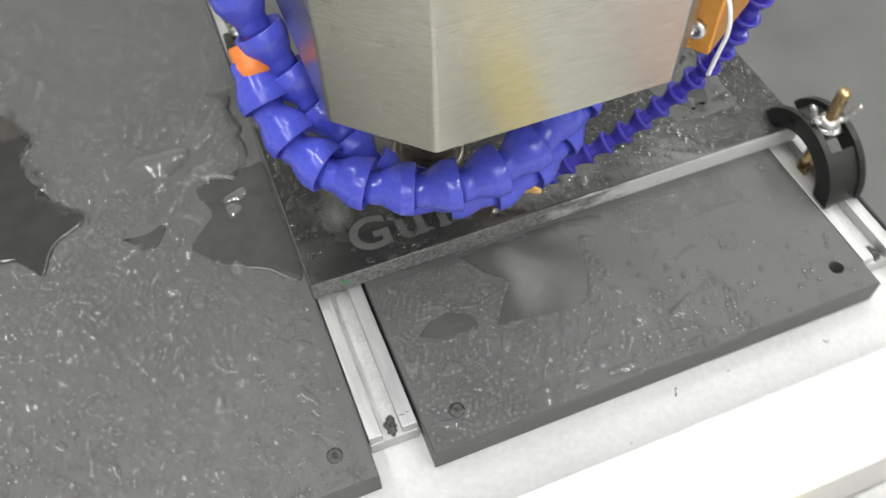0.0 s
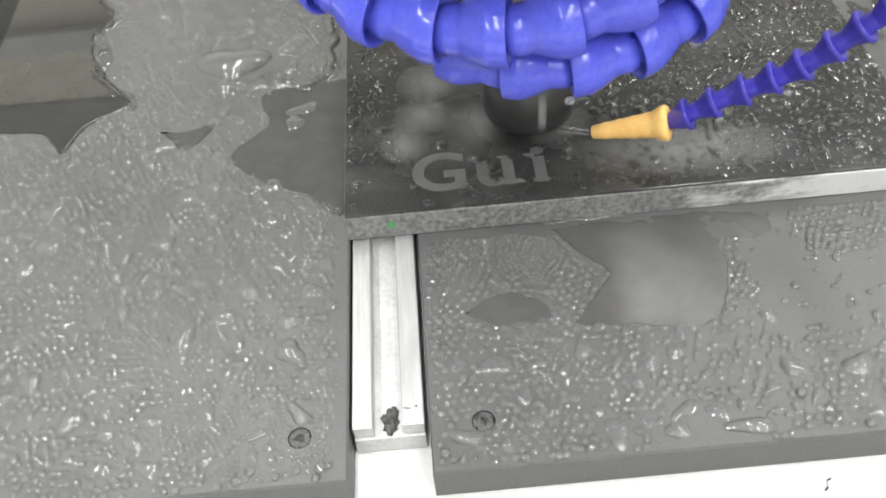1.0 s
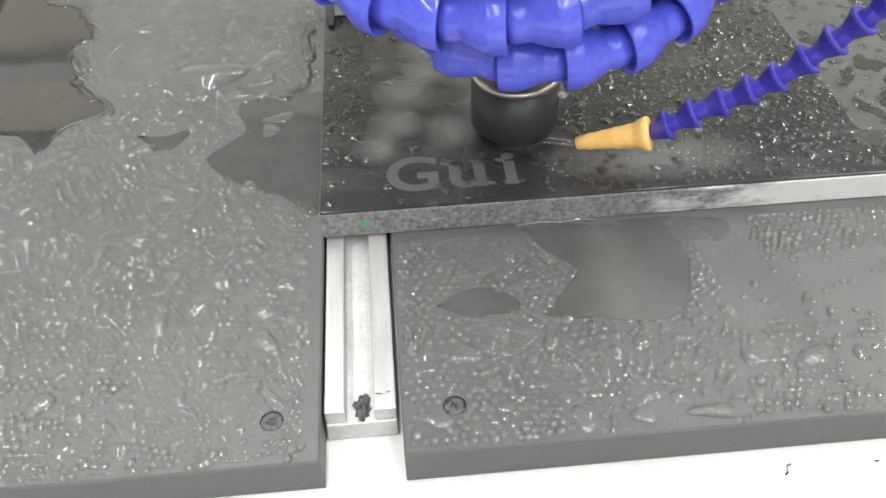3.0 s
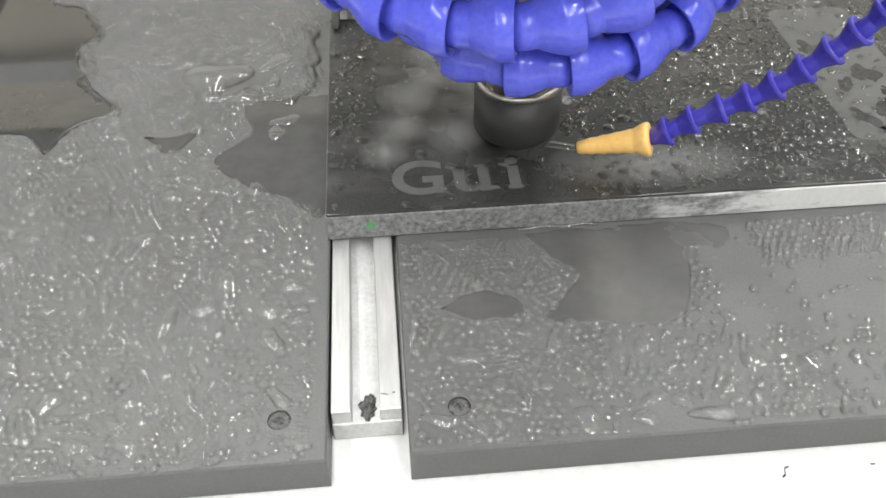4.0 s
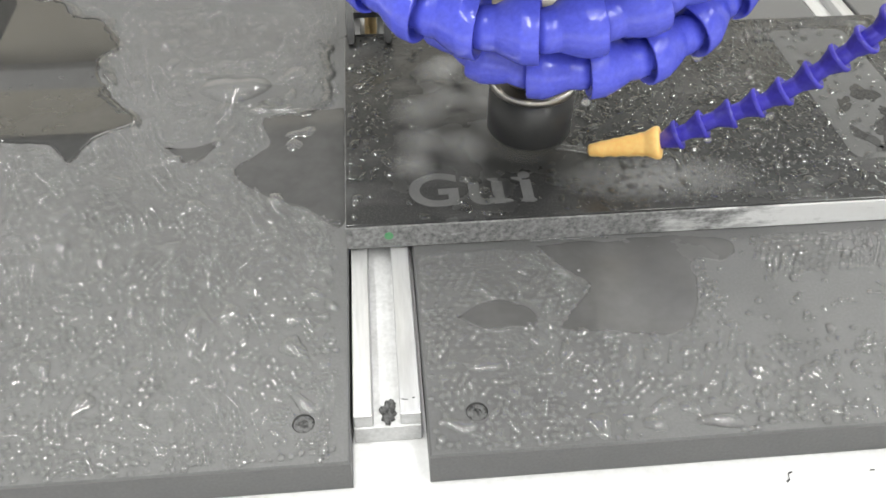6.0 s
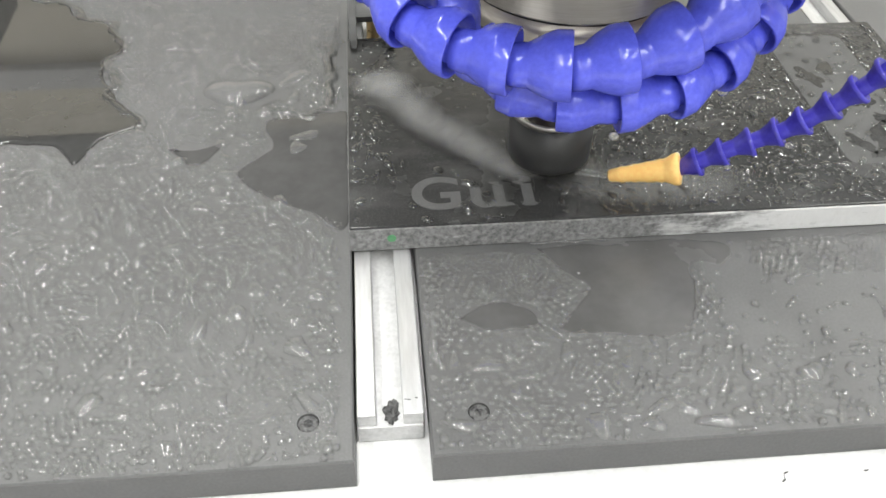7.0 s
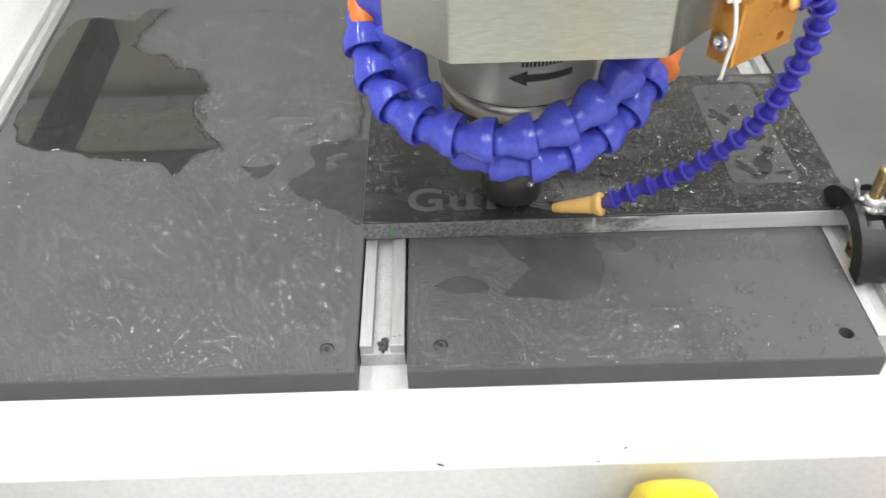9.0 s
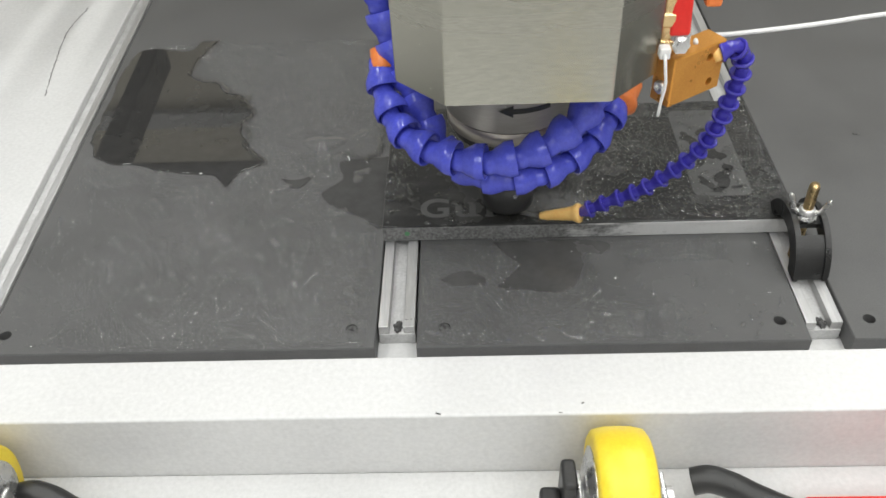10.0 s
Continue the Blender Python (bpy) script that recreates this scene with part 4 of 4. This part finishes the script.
beads("large_drops", BIG_L, "large flat water drops run together on the grey board", 0.0, 24, 1.9)
beads("large_drops", BIG_M, "large flat water drops run together on the grey board", 0.0, 24, 1.9)
for seed, x0, x1, y0, y1, keep, big in ((3, -0.3000, -0.0085, 0.0022, 0.47, left_keep, BIG_L), (5, 0.0268, 0.311, 0.0022, 0.115, mid_keep, BIG_M)):
    coarse = packed(seed, x0, x1, y0, y1, 0.0037, lambda x, y: keep(x, y) * (not fine_zone(x, y)), big)
    beads("water_drops", coarse, "countless clear water drops beaded on the grey board", 0.0, 10, 0.5)
    tiny = packed(seed + 1, x0, x1, y0, y1, 0.0024, lambda x, y: keep(x, y) * fine_zone(x, y), big)
    beads("water_drops", tiny, "mist of tiny water drops on the grey board", 0.0, 8, 0.2)


def slab_keep(x, y):
    k = min(1.0, max(0.03, (x - 0.09) / 0.06)) * (0.75 + 0.5 * noise.noise(Vector((x * 40, y * 40, 4))))
    if x < 0.02:
        k = max(k, 0.3 * (y > 0.15))
    if PX0 < x < PX1 and PY0 < y < PY1:
        k *= 0.12
    return k


beads("water_drops", scatter(9, SX0 + 0.003, SX1 - 0.003, SY0 + 0.003, SY1 - 0.003, 16000, lambda x, y, rr: 0.0010 + 0.0030 * rr.random() ** 1.8, slab_keep, 0.95, 0.42, (1.0, 1.1, 1.2, 1.5)),
      "countless clear water drops on the polished slab", ST, 10, 1.0, CLEAR)


# water line at the slab's foot, painted sheen on the slab, beads under the nozzle
line = [Vector((0.082 + 0.001 * k, SY0 - 0.0006 - 0.0006 * math.sin(k * 0.35), 0.0006)) for k in range(40)]
tagged(link("water_line", tube(bmesh.new(), line, 0.0007, 8), WATER, None, "", True), "bright line of water at the slab's foot", "water")
# pale film stands in for the reflection along the slab's front strip
bm = bmesh.new()
pts = blob_outline(0.150, 0.142, 0.055, 0.020, 0.0, 0.05, 2.2, 7.1, 90)
prism(bm, [(max(x, 0.085), min(max(y, SY0 + 0.002), 0.175)) for x, y in pts], ST + 0.00035, ST + 0.0005)
tagged(link("sheen_film", bm, SHEEN), "thin pale film imitating the reflection on the slab below the nozzle", "slurry")
for k, (fr, s) in enumerate(((0.35, 0.0017), (0.62, 0.0013), (0.80, 0.0015), (0.48, 0.0012))):
    q = BASE.lerp(TIP, fr) + Vector((0, -0.001, -0.0048 + 0.0022 * fr))
    bm = bmesh.new()
    bmesh.ops.create_icosphere(bm, subdivisions=2, radius=s, matrix=Matrix.Translation(q) @ Matrix.Diagonal((1, 1, 1.25, 1)))
    part("hanging_drop", bm, WATER, head, "clear drop under the nozzle", True)


for q, w in ((B(0.142, 0.066, 0.1105), 0.0019), (B(0.098, 0.053, 0.1010), 0.0016), (B(0.172, 0.100, 0.0445), 0.0015), (B(0.196, 0.096, 0.0590), 0.0017)):
    bm = bmesh.new()
    bmesh.ops.create_icosphere(bm, subdivisions=3, radius=w, matrix=Matrix.Translation(q) @ Matrix.Diagonal((1.3, 1, 1.1, 1)))
    part("hanging_drop", bm, WATER, head, "clear drop under a hose", True)


def slurry_patch(k, r):
    """One soft patch of the slurry that the bit throws out."""
    bm = lathe(bmesh.new(), [(r, 0.0), (r * 0.8, 0.0003), (r * 0.3, 0.0004)], 22)
    return tagged(link("slurry_patch", bm, CLOUDY, None, "", True), "soft milky patch of stone slurry flowing over the slab", "slurry", "slurry thrown by the bit")


PATCHES = [slurry_patch(k, 0.0140 + 0.0045 * k / 15) for k in range(16)]


def falling_drop(length):
    bm = bmesh.new()
    bmesh.ops.create_icosphere(bm, subdivisions=2, radius=0.0017, matrix=Matrix.Diagonal((1, 1, length, 1)))
    return tagged(link("falling_drop", bm, SPRAY, None, "", True), "white blurred drop of water falling to the slab", "water drop", "falling drops")


# when it passes, where it is then
FALLS = [(4.5, 0.1023, 0.095, 0.0906), (1.0, 0.0762, 0.095, 0.0836), (9.0, 0.149, 0.100, 0.025)]
drops = [falling_drop(1.9) for _ in FALLS]


# ---- what moves ----
HEAD = [
    (0.0, -12.6, 14.2, 0.0), (0.5, -12.8, 26.0, 0.3), (1.0, -15.2, 26.3, 0.0), (1.5, -14.6, 21.6, 0.3), (2.0, -14.6, 22.4, 0.0), (2.5, -14.0, 20.8, 0.2), (3.0, -8.6, 22.2, 0.1),
    (4.5, -10.6, 23.5, 0.0), (5.0, -13.5, 22.7, 0.2), (5.5, -15.0, 26.4, 6.4), (5.7, -13.5, 27.0, 7.4), (6.8, -0.4, 16.0, 0.8), (7.0, -0.3, 16.0, 0.0), (7.5, 0.0, 0.0, 0.0), (8.0, -1.9, -4.1, 0.5),
    (8.5, -1.9, -2.9, 0.0), (9.0, 0.4, -4.2, 0.1), (9.5, 3.0, -5.8, 0.3), (10.0, 0.1, -4.4, 0.0)]


def motions():
    for ob, (t, x, y, z) in zip(drops, FALLS):
        top, low = 0.19, (ST if y > SY0 else 0.0) - 0.0025
        rows = [(0.0, pose(x, y, top)), (t - 0.133, pose(x, y, top)), (t, pose(x, y, z))]
        if t < 9.9:
            rows += [(t + 0.067, pose(x, y, low)), (10.0, pose(x, y, low))]
        walk(ob, rows)
    walk(head, [(t, pose(AX + x / 1000, AY + y / 1000, z / 1000)) for t, x, y, z in HEAD])
    rr = random.Random(44)
    for k, ob in enumerate(PATCHES):
        u, w, v = k / 15, rr.uniform(-1, 1), rr.uniform(-1, 1)
        z = ST + 0.0008 + 0.00005 * k
        rest = pose(0.022 + 0.110 * (k * 7 % 16) / 16 + 0.006 * w, 0.160 + 0.112 * (k * 5 % 16) / 16 + 0.004 * v, z)
        rows = [(0.0, rest), (5.8, rest)]
        rows.append((6.8, pose(0.084 - 0.073 * u, 0.160 + 0.078 * u - 0.010 * math.sin(3.1 * u), z)))
        rows.append((7.5, pose(0.080 - 0.066 * u + 0.006 * w * u, 0.148 + 0.100 * u + 0.016 * v * u, z, 0, 0, 30 * w)))
        rows.append((8.0, pose(0.056 - 0.040 * u + 0.006 * w, 0.165 + 0.085 * u + 0.012 * v, z, 0, 0, 40 * w)))
        rows.append((8.4, pose(0.034 - 0.018 * u + 0.004 * w, 0.200 + 0.070 * u, z, 0, 0, 40 * w)))
        rows.append((8.8, pose(0.0135 + 0.001 * w, 0.270 + 0.014 * u, z, 0, 0, 40 * w)))
        rows.append((9.0, pose(0.009, 0.310 + 0.01 * u, -0.0080, 0, 0, 40 * w)))
        rows.append((10.0, pose(0.009, 0.330 + 0.05 * u, -0.0080, 0, 0, 40 * w)))
        walk(ob, rows)


motions()
